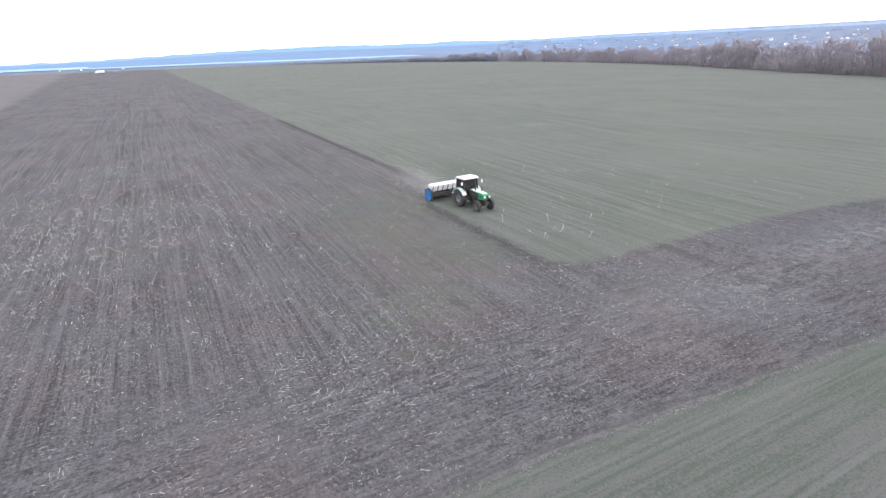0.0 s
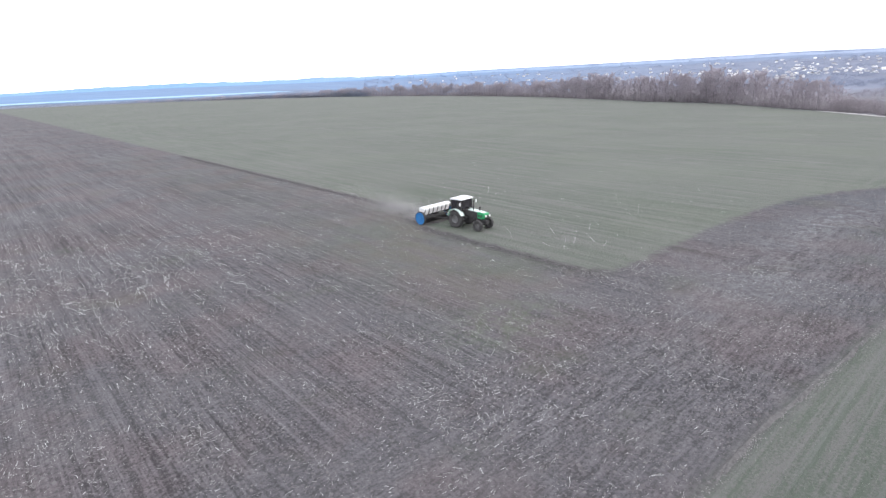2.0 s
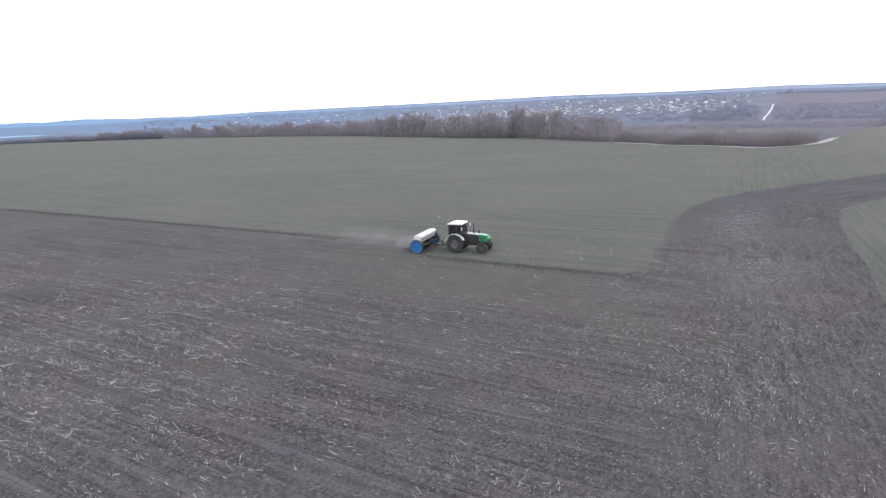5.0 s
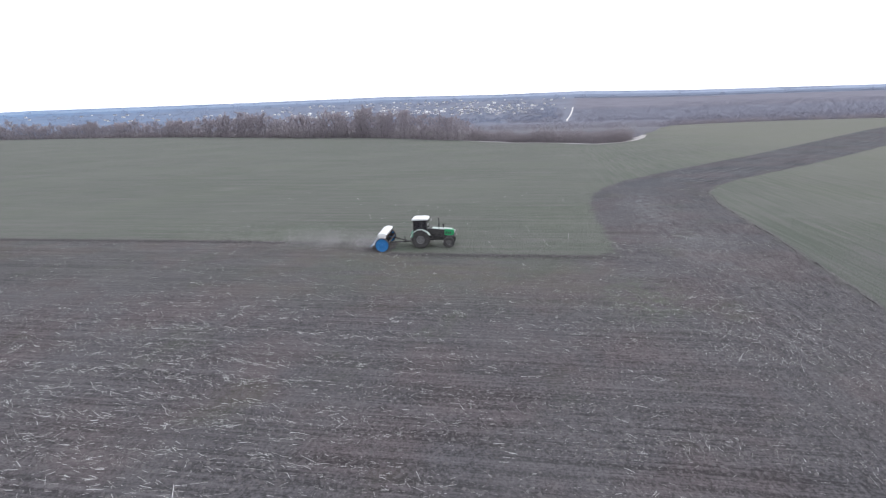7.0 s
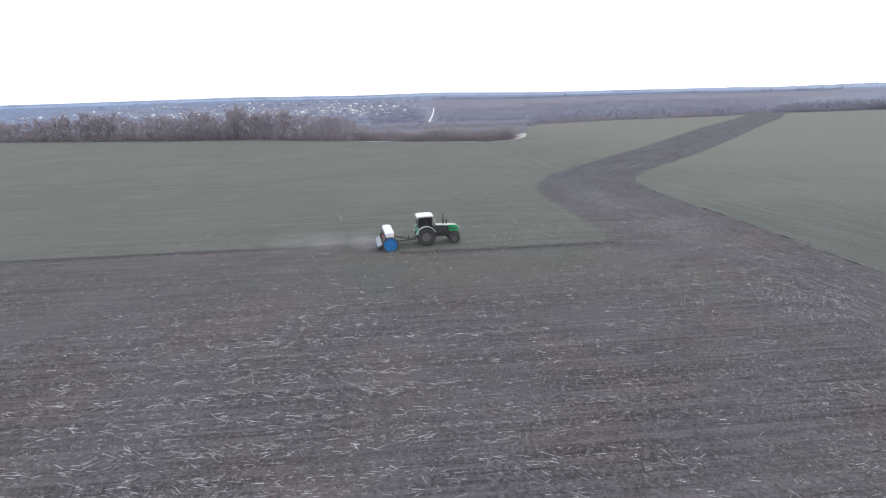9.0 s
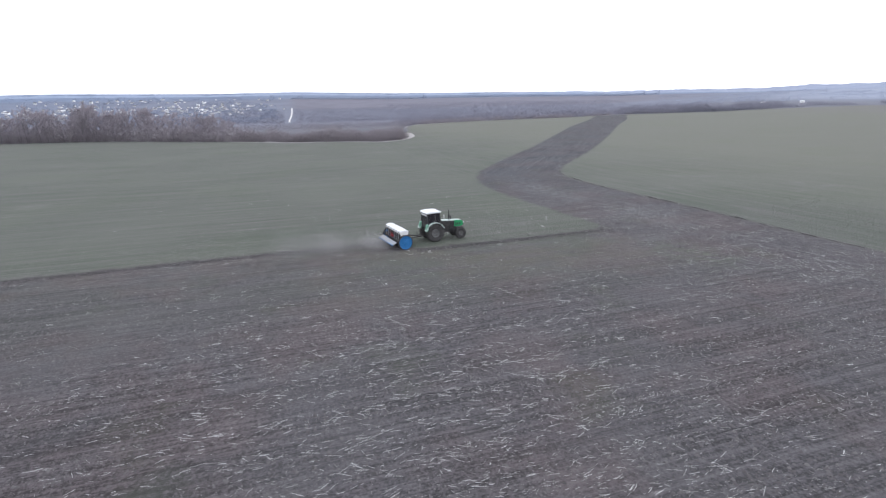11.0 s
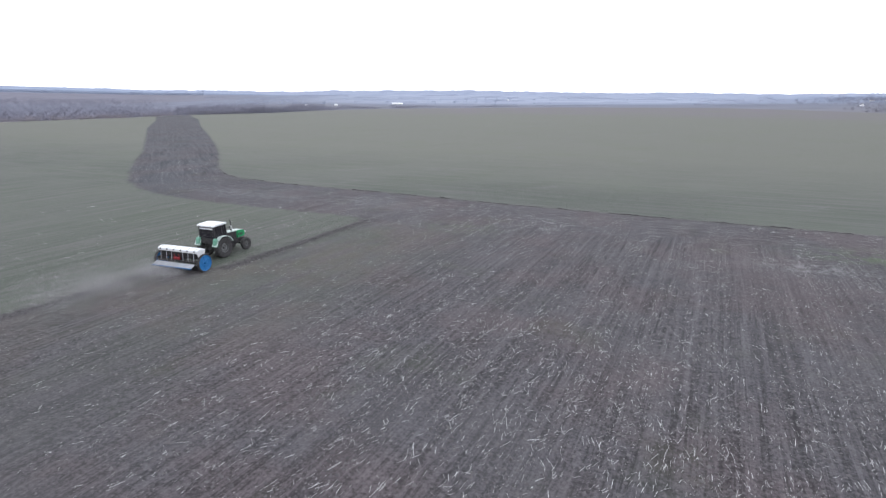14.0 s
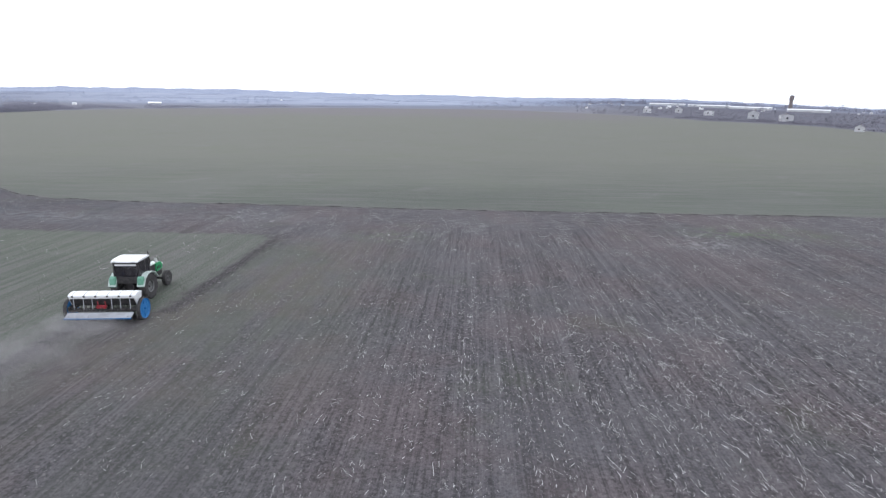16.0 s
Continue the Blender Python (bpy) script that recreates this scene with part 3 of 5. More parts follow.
def wheel(owner, x, y, radius, width, name, lugs, rim_mat, side):
    hub = new(name)
    hub.parent = owner
    hub.location = (x, y, radius)
    r, w = radius, width / 2
    inner = r * 0.46
    bm = bmesh.new()
    lathe(bm, [(inner, -w * 0.8), (r * 0.72, -w), (r * 0.90, -w), (r * 0.965, -w * 0.72), (r * 0.975, 0), (r * 0.965, w * 0.72), (r * 0.90, w), (r * 0.72, w), (inner, w * 0.8)], 36)
    for i in range(lugs):
        for s in (-1, 1):
            a = 2 * math.pi * (i + (0.5 if s > 0 else 0)) / lugs
            m = Matrix.Rotation(a, 4, "X") @ Matrix.Translation((s * w * 0.5, 0, r * 0.965)) @ Matrix.Rotation(s * 0.6, 4, "Z")
            box(bm, -w * 0.55, w * 0.55, -r * 0.03, r * 0.03, -0.01, r * 0.035, m)
    part("tyre", bm, M_black, hub)
    bm = bmesh.new()
    lathe(bm, [(inner, -w * 0.85), (inner * 1.02, -w * 0.7), (inner * 1.02, w * 0.7), (inner, w * 0.85), (inner * 0.9, w * 0.6), (inner * 0.88, -w * 0.6)], 32)
    lathe(bm, [(0.0, side * w * 0.15), (inner * 0.45, side * w * 0.15), (inner * 0.55, side * w * 0.35), (inner * 0.92, side * w * 0.2), (inner * 0.92, side * w * 0.05), (0.0, side * w * 0.05)], 32)
    for i in range(8):
        a = 2 * math.pi * i / 8
        tube(bm, (side * w * 0.15, inner * 0.32 * math.cos(a), inner * 0.32 * math.sin(a)), (side * w * 0.3, inner * 0.32 * math.cos(a), inner * 0.32 * math.sin(a)), inner * 0.04, sides=6)
    tube(bm, (side * w * 0.1, 0, 0), (side * w * 0.75, 0, 0), inner * 0.22, inner * 0.16, 14)
    part("rim", bm, rim_mat, hub)
    return hub


def arc_band(bm, cy, cz, r, thick, x0, x1, a0, a1, n=14):
    outline = [(cy + r * math.cos(radians(a0 + (a1 - a0) * i / n)), cz + r * math.sin(radians(a0 + (a1 - a0) * i / n))) for i in range(n + 1)]
    inner = [(cy + (r - thick) * math.cos(radians(a0 + (a1 - a0) * i / n)), cz + (r - thick) * math.sin(radians(a0 + (a1 - a0) * i / n))) for i in range(n + 1)]
    for i in range(n):
        prism(bm, [outline[i], outline[i + 1], inner[i + 1], inner[i]], x0, x1)
    return bm


def make_tractor(m):
    """Rear axle at y = 0, nose towards +y."""
    T = empty("tractor", m)
    tagged(T, "green wheeled tractor with a white-roofed dark cab, towing a seed drill", "tractor")
    for s in (-1, 1):
        wheel(T, s * 0.80, 0.0, 0.78, 0.40, "rear_wheel", 18, M_rim, s)
        wheel(T, s * 0.72, 2.42, 0.49, 0.23, "front_wheel", 16, M_darkrim, s)
    part("transmission", boxes((-0.24, 0.24, -0.45, 1.0, 0.55, 1.12), (-0.55, 0.55, -0.14, 0.14, 0.62, 0.92)), M_dark, T, "dark oily gearbox", 0.03)
    part("engine", boxes((-0.23, 0.23, 0.95, 2.2, 0.58, 1.1), (-0.30, -0.2, 1.2, 1.9, 0.75, 1.05), (0.2, 0.31, 1.1, 1.7, 0.8, 1.0)), M_dark, T, "dark engine block", 0.02)
    part("front_beam", boxes((-0.20, 0.20, 2.1, 2.95, 0.62, 0.9), (-0.62, 0.62, 2.34, 2.5, 0.42, 0.56)), M_dark, T, "", 0.02)
    bm = prism(bmesh.new(), [(2.02, 1.00), (2.72, 1.00), (2.86, 1.12), (2.86, 1.38), (2.76, 1.50), (2.3, 1.56), (2.02, 1.575)], -0.33, 0.33)
    hood = part("hood", bm, M_green, T, "bright green engine hood", 0.04)
    # glare on top of the green hood, painted in as a pale panel
    part("hood_top", prism(bmesh.new(), [(2.04, 1.578), (2.3, 1.563), (2.66, 1.522), (2.66, 1.534), (2.3, 1.576), (2.04, 1.592)], -0.25, 0.25), M_pale, hood, "pale top panel, its glare painted in", 0.005)
    rear = part("rear_cowl", prism(bmesh.new(), [(0.60, 1.10), (2.01, 1.04), (2.01, 1.50), (0.60, 1.60)], -0.29, 0.29), M_dark, T, "dark open side of the engine bay", 0.02)
    part("cowl_top", prism(bmesh.new(), [(0.95, 1.602), (2.03, 1.53), (2.03, 1.585), (0.95, 1.65)], -0.32, 0.32), M_pale, rear, "faded pale cover", 0.012)
    part("grille", boxes((-0.26, 0.26, 2.862, 2.885, 1.08, 1.36)), M_dark, hood, "dark radiator grille")
    for s in (-1, 1):
        part("headlight", lathe(bmesh.new(), [(0.0, -0.03), (0.09, -0.03), (0.10, 0.03), (0.0, 0.045)], 16), M_lamp, hood).matrix_local = pose(s * 0.24, 2.9, 1.30, 0, 0, 90)
        for i in range(3):
            part("louvre", boxes((s * 0.332 - 0.006, s * 0.332 + 0.006, 2.12 + i * 0.18, 2.22 + i * 0.18, 1.15, 1.34)), M_dark, hood)
    # cab: pillars, sills, glass and roof
    for s in (-1, 1):
        for y0, y1, lean in ((-0.62, -0.60, 0), (0.10, 0.10, 0), (0.60, 0.50, 0)):
            part("pillar", tube(bmesh.new(), (s * 0.74, y0, 1.15), (s * 0.70, y1, 2.42), 0.042, 0.038, 6), M_dark, T)
        part("side_window", prism(bmesh.new(), [(-0.58, 1.32), (0.58, 1.32), (0.48, 2.40), (-0.57, 2.40)], s * 0.715 - 0.006, s * 0.715 + 0.006), M_glass, T, "dark tinted glass")
        part("door_panel", prism(bmesh.new(), [(-0.60, 1.12), (0.62, 0.86), (0.62, 1.30), (-0.60, 1.30)], s * 0.72 - 0.02, s * 0.72 + 0.02), M_dark, T, "", 0.008)
        for z in (0.52, 0.80):
            part("step", boxes((s * 0.70 - 0.14, s * 0.70 + 0.14, 0.66, 0.92, z, z + 0.035)), M_dark, T, "", 0.008)
        part("fuel_tank", boxes((s * 0.45 - 0.14, s * 0.45 + 0.14, 0.5, 1.0, 0.72, 1.05)), M_dark, T, "", 0.05)
    part("windscreen", boxes((-0.68, 0.68, 0.545, 0.557, 1.66, 2.40)), M_glass, T, "dark tinted glass").matrix_local = pose(0, 0.0, 0, 0, 0, 0)
    part("rear_window", boxes((-0.68, 0.68, -0.632, -0.62, 1.55, 2.32)), M_glass, T, "dark tinted glass")
    part("rear_panel", boxes((-0.70, 0.70, -0.64, -0.60, 1.15, 1.55)), M_dark, T, "", 0.008)
    part("rear_header", boxes((-0.70, 0.70, -0.65, -0.60, 2.32, 2.42)), M_dark, T, "", 0.008)
    part("window_blind", boxes((-0.60, 0.60, -0.652, -0.640, 2.22, 2.315)), M_white, T, "pale strip over the rear window")
    part("cab_floor", boxes((-0.70, 0.70, -0.58, 0.60, 1.10, 1.16)), M_dark, T)
    part("dashboard", boxes((-0.45, 0.45, 0.34, 0.53, 1.16, 1.62)), M_dark, T, "", 0.03)
    bm = boxes((-0.24, 0.24, -0.40, 0.08, 1.45, 1.58), (-0.24, 0.24, -0.48, -0.38, 1.55, 2.05), (-0.1, 0.1, -0.25, -0.05, 1.16, 1.45))
    part("seat", bm, M_black, T, "black driver's seat", 0.03)
    bm = lathe(bmesh.new(), [(0.20, -0.014), (0.228, -0.014), (0.228, 0.014), (0.20, 0.014)], 20)
    part("steering_wheel", bm, M_black, T).matrix_local = pose(0, 0.24, 1.74, 0, 62, 90)
    bm = prism(bmesh.new(), [(-0.74, 2.42), (0.62, 2.44), (0.68, 2.48), (0.62, 2.55), (0.25, 2.585), (-0.50, 2.575), (-0.73, 2.51)], -0.78, 0.78)
    roof = part("roof", bm, M_roof, T, "dusty white cab roof", 0.05)
    part("hatch", boxes((-0.28, 0.28, -0.25, 0.2, 2.575, 2.615)), M_roof, roof, "", 0.015)
    for s in (-1, 1):
        part("work_light", boxes((s * 0.55 - 0.09, s * 0.55 + 0.09, 0.60, 0.69, 2.44, 2.53)), M_lamp, roof, "", 0.02)
        part("rear_light", boxes((s * 0.55 - 0.08, s * 0.55 + 0.08, -0.77, -0.70, 2.44, 2.53)), M_lamp, roof, "", 0.02)
        bm = arc_band(bmesh.new(), 0, 0.78, 0.90, 0.04, min(s * 0.60, s * 1.00), max(s * 0.60, s * 1.00), 24, 164, 5)
        fender = part("fender", bm, M_pale, T, "faded pale green rear mudguard")
        bm = arc_band(bmesh.new(), 0, 0.78, 0.92, 0.05, min(s * 1.00, s * 1.05), max(s * 1.00, s * 1.05), 24, 164, 5)
        part("trim", bm, M_pale, fender, "pale worn edge")
        part("tail_panel", prism(bmesh.new(), [(-0.84, 0.98), (-0.62, 1.0), (-0.62, 1.60), (-0.76, 1.48)], min(s * 0.62, s * 0.98), max(s * 0.62, s * 0.98)), M_tail, fender, "", 0.02)
        arm = part("mirror", tube(bmesh.new(), (s * 0.72, 0.55, 2.1), (s * 1.06, 0.72, 2.18), 0.014, sides=6), M_dark, T)
        part("mirror_glass", boxes((s * 1.06 - 0.09, s * 1.06 + 0.09, 0.71, 0.74, 2.02, 2.30)), M_lamp, arm, "", 0.01)
    bm = tube(bmesh.new(), (0.22, 1.55, 1.6), (0.22, 1.55, 2.42), 0.035, sides=10)
    tube(bm, (0.22, 1.55, 1.72), (0.22, 1.55, 2.08), 0.065, sides=12)
    tube(bm, (0.22, 1.55, 2.42), (0.22, 1.50, 2.52), 0.034, sides=10)
    part("exhaust", bm, M_dark, T, "tall dark exhaust stack")
    bm = tube(bmesh.new(), (-0.18, 1.9, 1.58), (-0.18, 1.9, 1.82), 0.05, sides=10)
    tube(bm, (-0.18, 1.9, 1.82), (-0.18, 1.9, 1.92), 0.09, sides=12)
    part("air_filter", bm, M_dark, T)
    bm = bmesh.new()
    for s in (-1, 1):
        tube(bm, (s * 0.18, -0.40, 0.62), (s * 0.36, -1.12, 0.50), 0.035, sides=6)
        tube(bm, (s * 0.22, -0.42, 1.1), (s * 0.36, -1.02, 0.54), 0.022, sides=6)
    tube(bm, (-0.42, -1.1, 0.5), (0.42, -1.1, 0.5), 0.035, sides=8)
    part("hitch", bm, M_dark, T, "dark three-point linkage")
    return T


def make_drill(m):
    """Wheel axle over the origin, pulled towards +y."""
    D = empty("seed_drill", m)
    tagged(D, "trailed grain drill with a long white hopper and blue wheels", "seed drill")
    bm = prism(bmesh.new(), [(-0.18, 0.86), (0.18, 0.86), (0.36, 1.30), (0.36, 1.42), (-0.36, 1.42), (-0.36, 1.30)], -1.72, 1.72)
    hopper = part("hopper", bm, M_white, D, "dusty white grain hopper", 0.012)
    for s in (-1, 1):
        bm = prism(bmesh.new(), [(-0.39, 1.42), (0.39, 1.42), (0.35, 1.49), (0.12, 1.56), (-0.12, 1.56), (-0.35, 1.49)], min(s * 0.012, s * 1.75), max(s * 0.012, s * 1.75))
        lid = part("lid", bm, M_roof, hopper, "white curved lid", 0.015)
    # dark sheet laid over the white rear slope to stand for its shade
    part("rear_panel", prism(bmesh.new(), [(-0.185, 0.86), (-0.205, 0.86), (-0.385, 1.29), (-0.365, 1.30)], -1.66, 1.66), M_dark, hopper, "dark panel standing for shade on the hopper's rear slope")
    for i in range(6):
        x = -1.5 + i * 0.6
        part("hinge", boxes((x - 0.05, x + 0.05, -0.405, -0.375, 1.38, 1.46)), M_dark, hopper)
        part("lid_strap", prism(bmesh.new(), [(-0.36, 1.492), (-0.12, 1.563), (0.12, 1.563), (0.36, 1.492), (0.36, 1.500), (0.12, 1.572), (-0.12, 1.572), (-0.36, 1.500)], x - 0.02, x + 0.02), M_board, hopper)
    for i in range(7):
        x = -1.65 + i * 0.55
        part("rib", prism(bmesh.new(), [(0.19, 0.86), (0.23, 0.86), (0.40, 1.28), (0.40, 1.41), (0.365, 1.41), (0.365, 1.30)], x - 0.03, x + 0.03), M_dark, hopper, "dark stiffening rib")
    part("frame", boxes((-1.75, 1.75, 0.42, 0.52, 0.62, 0.74), (-1.75, 1.75, -0.52, -0.42, 0.62, 0.74), (-1.78, -1.68, -0.5, 0.5, 0.60, 0.86), (1.68, 1.78, -0.5, 0.5, 0.60, 0.86), (-0.05, 0.05, -0.5, 0.5, 0.60, 0.86)), M_dark, D, "dark steel frame", 0.008)
    part("axle", tube(bmesh.new(), (-1.85, 0, 0.6), (1.85, 0, 0.6), 0.04), M_dark, D)
    for s in (-1, 1):
        hub = new("drill_wheel")
        hub.parent = D
        hub.location = (s * 1.90, 0, 0.60)
        bm = lathe(bmesh.new(), [(0.545, -0.09), (0.60, -0.075), (0.605, 0), (0.60, 0.075), (0.545, 0.09)], 40)
        for i in range(20):
            mm = Matrix.Rotation(2 * math.pi * i / 20, 4, "X") @ Matrix.Translation((0, 0, 0.60))
            box(bm, -0.085, 0.085, -0.012, 0.012, -0.01, 0.018, mm)
        part("tyre", bm, M_black, hub)
        bm = lathe(bmesh.new(), [(0.0, s * 0.045), (0.16, s * 0.05), (0.30, s * 0.02), (0.50, s * 0.035), (0.552, s * 0.092), (0.552, -s * 0.05), (0.0, -s * 0.03)], 40)
        rim = part("rim", bm, M_blue, hub, "bright blue wheel disc")
        part("hub_cap", tube(bmesh.new(), (s * 0.03, 0, 0), (s * 0.13, 0, 0), 0.08, 0.06, 14), M_blue, hub)
        for i in range(6):
            a = 2 * math.pi * i / 6
            part("spoke", boxes((s * 0.03 - 0.01, s * 0.03 + 0.02, -0.03, 0.03, 0.14, 0.53)), M_blue, hub).matrix_local = Matrix.Rotation(a, 4, "X")
        part("bracket", boxes((s * 1.72 - 0.03, s * 1.72 + 0.03, -0.12, 0.12, 0.5, 0.95)), M_blue, D, "", 0.01)
    bm = prism(bmesh.new(), [(-1.02, 0.45), (-1.00, 0.42), (-0.64, 0.60), (-0.66, 0.63)], -1.70, 1.70)
    part("footboard", bm, M_board, D, "pale grey loading board", 0.006)
    part("board_rail", boxes((-1.72, 1.72, -1.05, -1.01, 0.39, 0.45)), M_blue, D, "blue steel rail")
    for i in range(4):
        x = -1.5 + i * 1.0
        part("board_bracket", tube(bmesh.new(), (x, -0.95, 0.47), (x, -0.45, 0.68), 0.022, sides=6), M_dark, D)
    for i in range(24):
        x = -1.62 + i * 3.24 / 23
        yy = 0.08 if i % 2 else -0.10
        bm = tube(bmesh.new(), (x, 0.0, 0.88), (x, yy - 0.04, 0.55), 0.022, sides=6)
        tube(bm, (x, yy - 0.04, 0.55), (x, yy - 0.18, 0.20), 0.02, sides=6)
        part("seed_tube", bm, M_black, D)
        part("coulter_disc", lathe(bmesh.new(), [(0.0, -0.006), (0.17, -0.003), (0.17, 0.003), (0.0, 0.006)], 16, (x, yy - 0.12, 0.155)), M_dark, D)
    for x in (-0.28, 0.10):
        bm = tube(bmesh.new(), (x, -0.30, 0.80), (x + 0.12, -0.52, 1.18), 0.03, sides=8)
        part("lever", bm, M_red, D, "red adjusting lever")
    part("gear_box", boxes((-0.30, 0.22, -0.52, -0.36, 0.78, 0.95)), M_red, D, "red gear housing", 0.03)
    for x in (-1.45, -0.95, -0.5, 0.5, 0.95, 1.45):
        part("rear_strut", tube(bmesh.new(), (x, -0.46, 0.7), (x, -0.40, 1.30), 0.022, sides=6), M_board, D)
    for s in (-1, 1):
        part("drawbar", tube(bmesh.new(), (s * 1.05, 0.46, 0.66), (s * 0.07, 2.0, 0.5), 0.05, sides=6), M_dark, D)
    part("tow_eye", boxes((-0.10, 0.10, 1.9, 2.18, 0.45, 0.55)), M_dark, D, "", 0.02)
    part("jack", tube(bmesh.new(), (0.16, 1.72, 0.35), (0.16, 1.72, 0.95), 0.035, sides=8), M_dark, D)
    return D


ROLL = math.degrees(math.atan(0.024))
TX, TY = 23.4, 40.3
make_tractor(pose(TX, TY, plane_z(TX, TY) - 0.03, 0, 0, 184.5) @ pose(0, 0, 0, 0, -ROLL, 0))
make_drill(pose(TX - 0.45, TY + 3.15, plane_z(TX - 0.45, TY + 3.15) - 0.03, 0, 0, 186) @ pose(0, 0, 0, 0, -ROLL, 0))


# ---- bare trees ----
def limb(verts, faces, p, q, r0, r1, sides=4):
    p, q = Vector(p), Vector(q)
    m = (q - p).to_track_quat("Z", "Y").to_matrix()
    k = len(verts)
    for c, r in ((p, r0), (q, r1)):
        for i in range(sides):
            a = 2 * math.pi * i / sides
            verts.append(c + m @ Vector((math.cos(a) * r, math.sin(a) * r, 0)))
    for i in range(sides):
        j = (i + 1) % sides
        faces.append((k + i, k + j, k + sides + j, k + sides + i))


def make_tree(seed, height, spread, name="bare_tree"):
    rng = random.Random(seed)
    wood, wf, tv, tf = [], [], [], []
    H = height

    def twig(p, way, length, width):
        q = p + way * length
        side = way.cross(Vector((rng.uniform(-1, 1), rng.uniform(-1, 1), rng.uniform(-1, 1)))).normalized() * width
        k = len(tv)
        bend = Vector((rng.uniform(-1, 1), rng.uniform(-1, 1), rng.uniform(0, 1))) * length * 0.12
        tv.extend((p - side, p + side, (p + q) / 2 + bend + side * 0.7, q, (p + q) / 2 + bend - side * 0.7))
        tf.append((k, k + 1, k + 2, k + 3, k + 4))

    stems = 1 if rng.random() < 0.6 else 2
    for s in range(stems):
        p = Vector((rng.uniform(-0.3, 0.3) * (stems - 1), rng.uniform(-0.3, 0.3) * (stems - 1), -0.3))
        way = Vector((rng.uniform(-0.08, 0.08), rng.uniform(-0.08, 0.08), 1)) + Vector((0.12 * (2 * s - 1), 0, 0)) * (stems - 1)
        r = 0.014 * H + 0.04
        n = 6
        for i in range(n):
            q = p + way.normalized() * (H * 0.80 / n)
            limb(wood, wf, p, q, r, r * 0.8, 5)
            r *= 0.8
            if i >= 1:
                for b in range(rng.choice((2, 3, 3)) + (i > 2)):
                    a = rng.uniform(0, 2 * math.pi)
                    out = Vector((math.cos(a), math.sin(a), rng.uniform(0.35, 1.0))).normalized()
                    L = H * spread * rng.uniform(0.75, 1.2) * (0, 0.65, 1.05, 1.2, 1.1, 0.9)[i]
                    e1 = p + out * L * 0.5
                    e2 = e1 + (out + Vector((rng.uniform(-0.4, 0.4), rng.uniform(-0.4, 0.4), 0.55))).normalized() * L * 0.5
                    limb(wood, wf, p, e1, r * 0.55, r * 0.32)
                    limb(wood, wf, e1, e2, r * 0.32, r * 0.12, 3)
                    for c in range(6):
                        f = rng.uniform(0.25, 1.0)
                        base = p.lerp(e1, f * 2) if f < 0.5 else e1.lerp(e2, f * 2 - 1)
                        w2 = (out + Vector((rng.uniform(-1, 1), rng.uniform(-1, 1), rng.uniform(0, 1.1)))).normalized()
                        e3 = base + w2 * L * rng.uniform(0.25, 0.45)
                        limb(wood, wf, base, e3, r * 0.16, r * 0.05, 3)
                        for d in range(22):
                            g = rng.uniform(0.2, 1)
                            w3 = (w2 + Vector((rng.uniform(-1, 1), rng.uniform(-1, 1), rng.uniform(-0.2, 1.2)))).normalized()
                            twig(base.lerp(e3, g), w3, H * rng.uniform(0.04, 0.09), rng.uniform(0.012, 0.03))
            way = (way.normalized() + Vector((rng.uniform(-0.13, 0.13), rng.uniform(-0.13, 0.13), 0.25))).normalized()
            p = q
        for d in range(24):
            twig(p, Vector((rng.uniform(-0.7, 0.7), rng.uniform(-0.7, 0.7), 1)).normalized(), H * rng.uniform(0.04, 0.10), 0.02)
    tree = empty(name, pose(0, 0, -900))
    for key, v, f, m in (("trunk", wood, wf, M_bark), ("crown", tv, tf, M_twig)):
        ob = new(key, mesh_of(key, v, f, m))
        ob.parent = tree
    return tree


def make_shrub(seed, height, name="bare_shrub"):
    rng = random.Random(seed)
    v, f = [], []
    lobes = [(rng.uniform(-0.35, 0.35) * height, rng.uniform(-0.35, 0.35) * height, rng.uniform(0.6, 1.0) * height) for i in range(4)]
    for i in range(46):
        x, y, h = rng.choice(lobes)
        a, r = rng.uniform(0, 2 * math.pi), rng.uniform(0.1, 0.5)
        limb(v, f, (x * 0.5, y * 0.5, -0.1), (x + math.cos(a) * r * h, y + math.sin(a) * r * h, h * rng.uniform(0.5, 0.85)), 0.03, 0.01, 3)
    for i in range(900):
        x, y, h = rng.choice(lobes)
        a, u, k = rng.uniform(0, 2 * math.pi), rng.uniform(0.02, 1), rng.uniform(0.55, 1.0)
        out = math.sqrt(max(0.0, 1 - u * u)) * 0.62
        p = Vector((x + math.cos(a) * out * h * k, y + math.sin(a) * out * h * k, u * h * k * 0.92))
        w = Vector((rng.uniform(-1, 1), rng.uniform(-1, 1), rng.uniform(-0.3, 1))).normalized()
        limb(v, f, p, p + w * height * rng.uniform(0.06, 0.15), 0.022, 0.008, 3)
    return new(name, mesh_of(name, v, f, M_bush))


rng = random.Random(11)
TREES = [make_tree(100 + i, h, s) for i, (h, s) in enumerate(((10.5, 0.27), (12, 0.25), (13, 0.31), (14.5, 0.27), (15.5, 0.24), (11, 0.33), (13.5, 0.29), (9, 0.34)))]
SHRUBS = [make_shrub(40 + i, h) for i, h in enumerate((2.8, 3.6, 4.6, 5.4))]
for ob in TREES:
    tagged(ob, "leafless grey-brown tree in a dense shelter belt", "tree", "trees of the shelter belt")
for ob in SHRUBS:
    tagged(ob, "leafless purplish-brown bush on the field edge", "shrub", "bushes on the field edge")
USED = set()


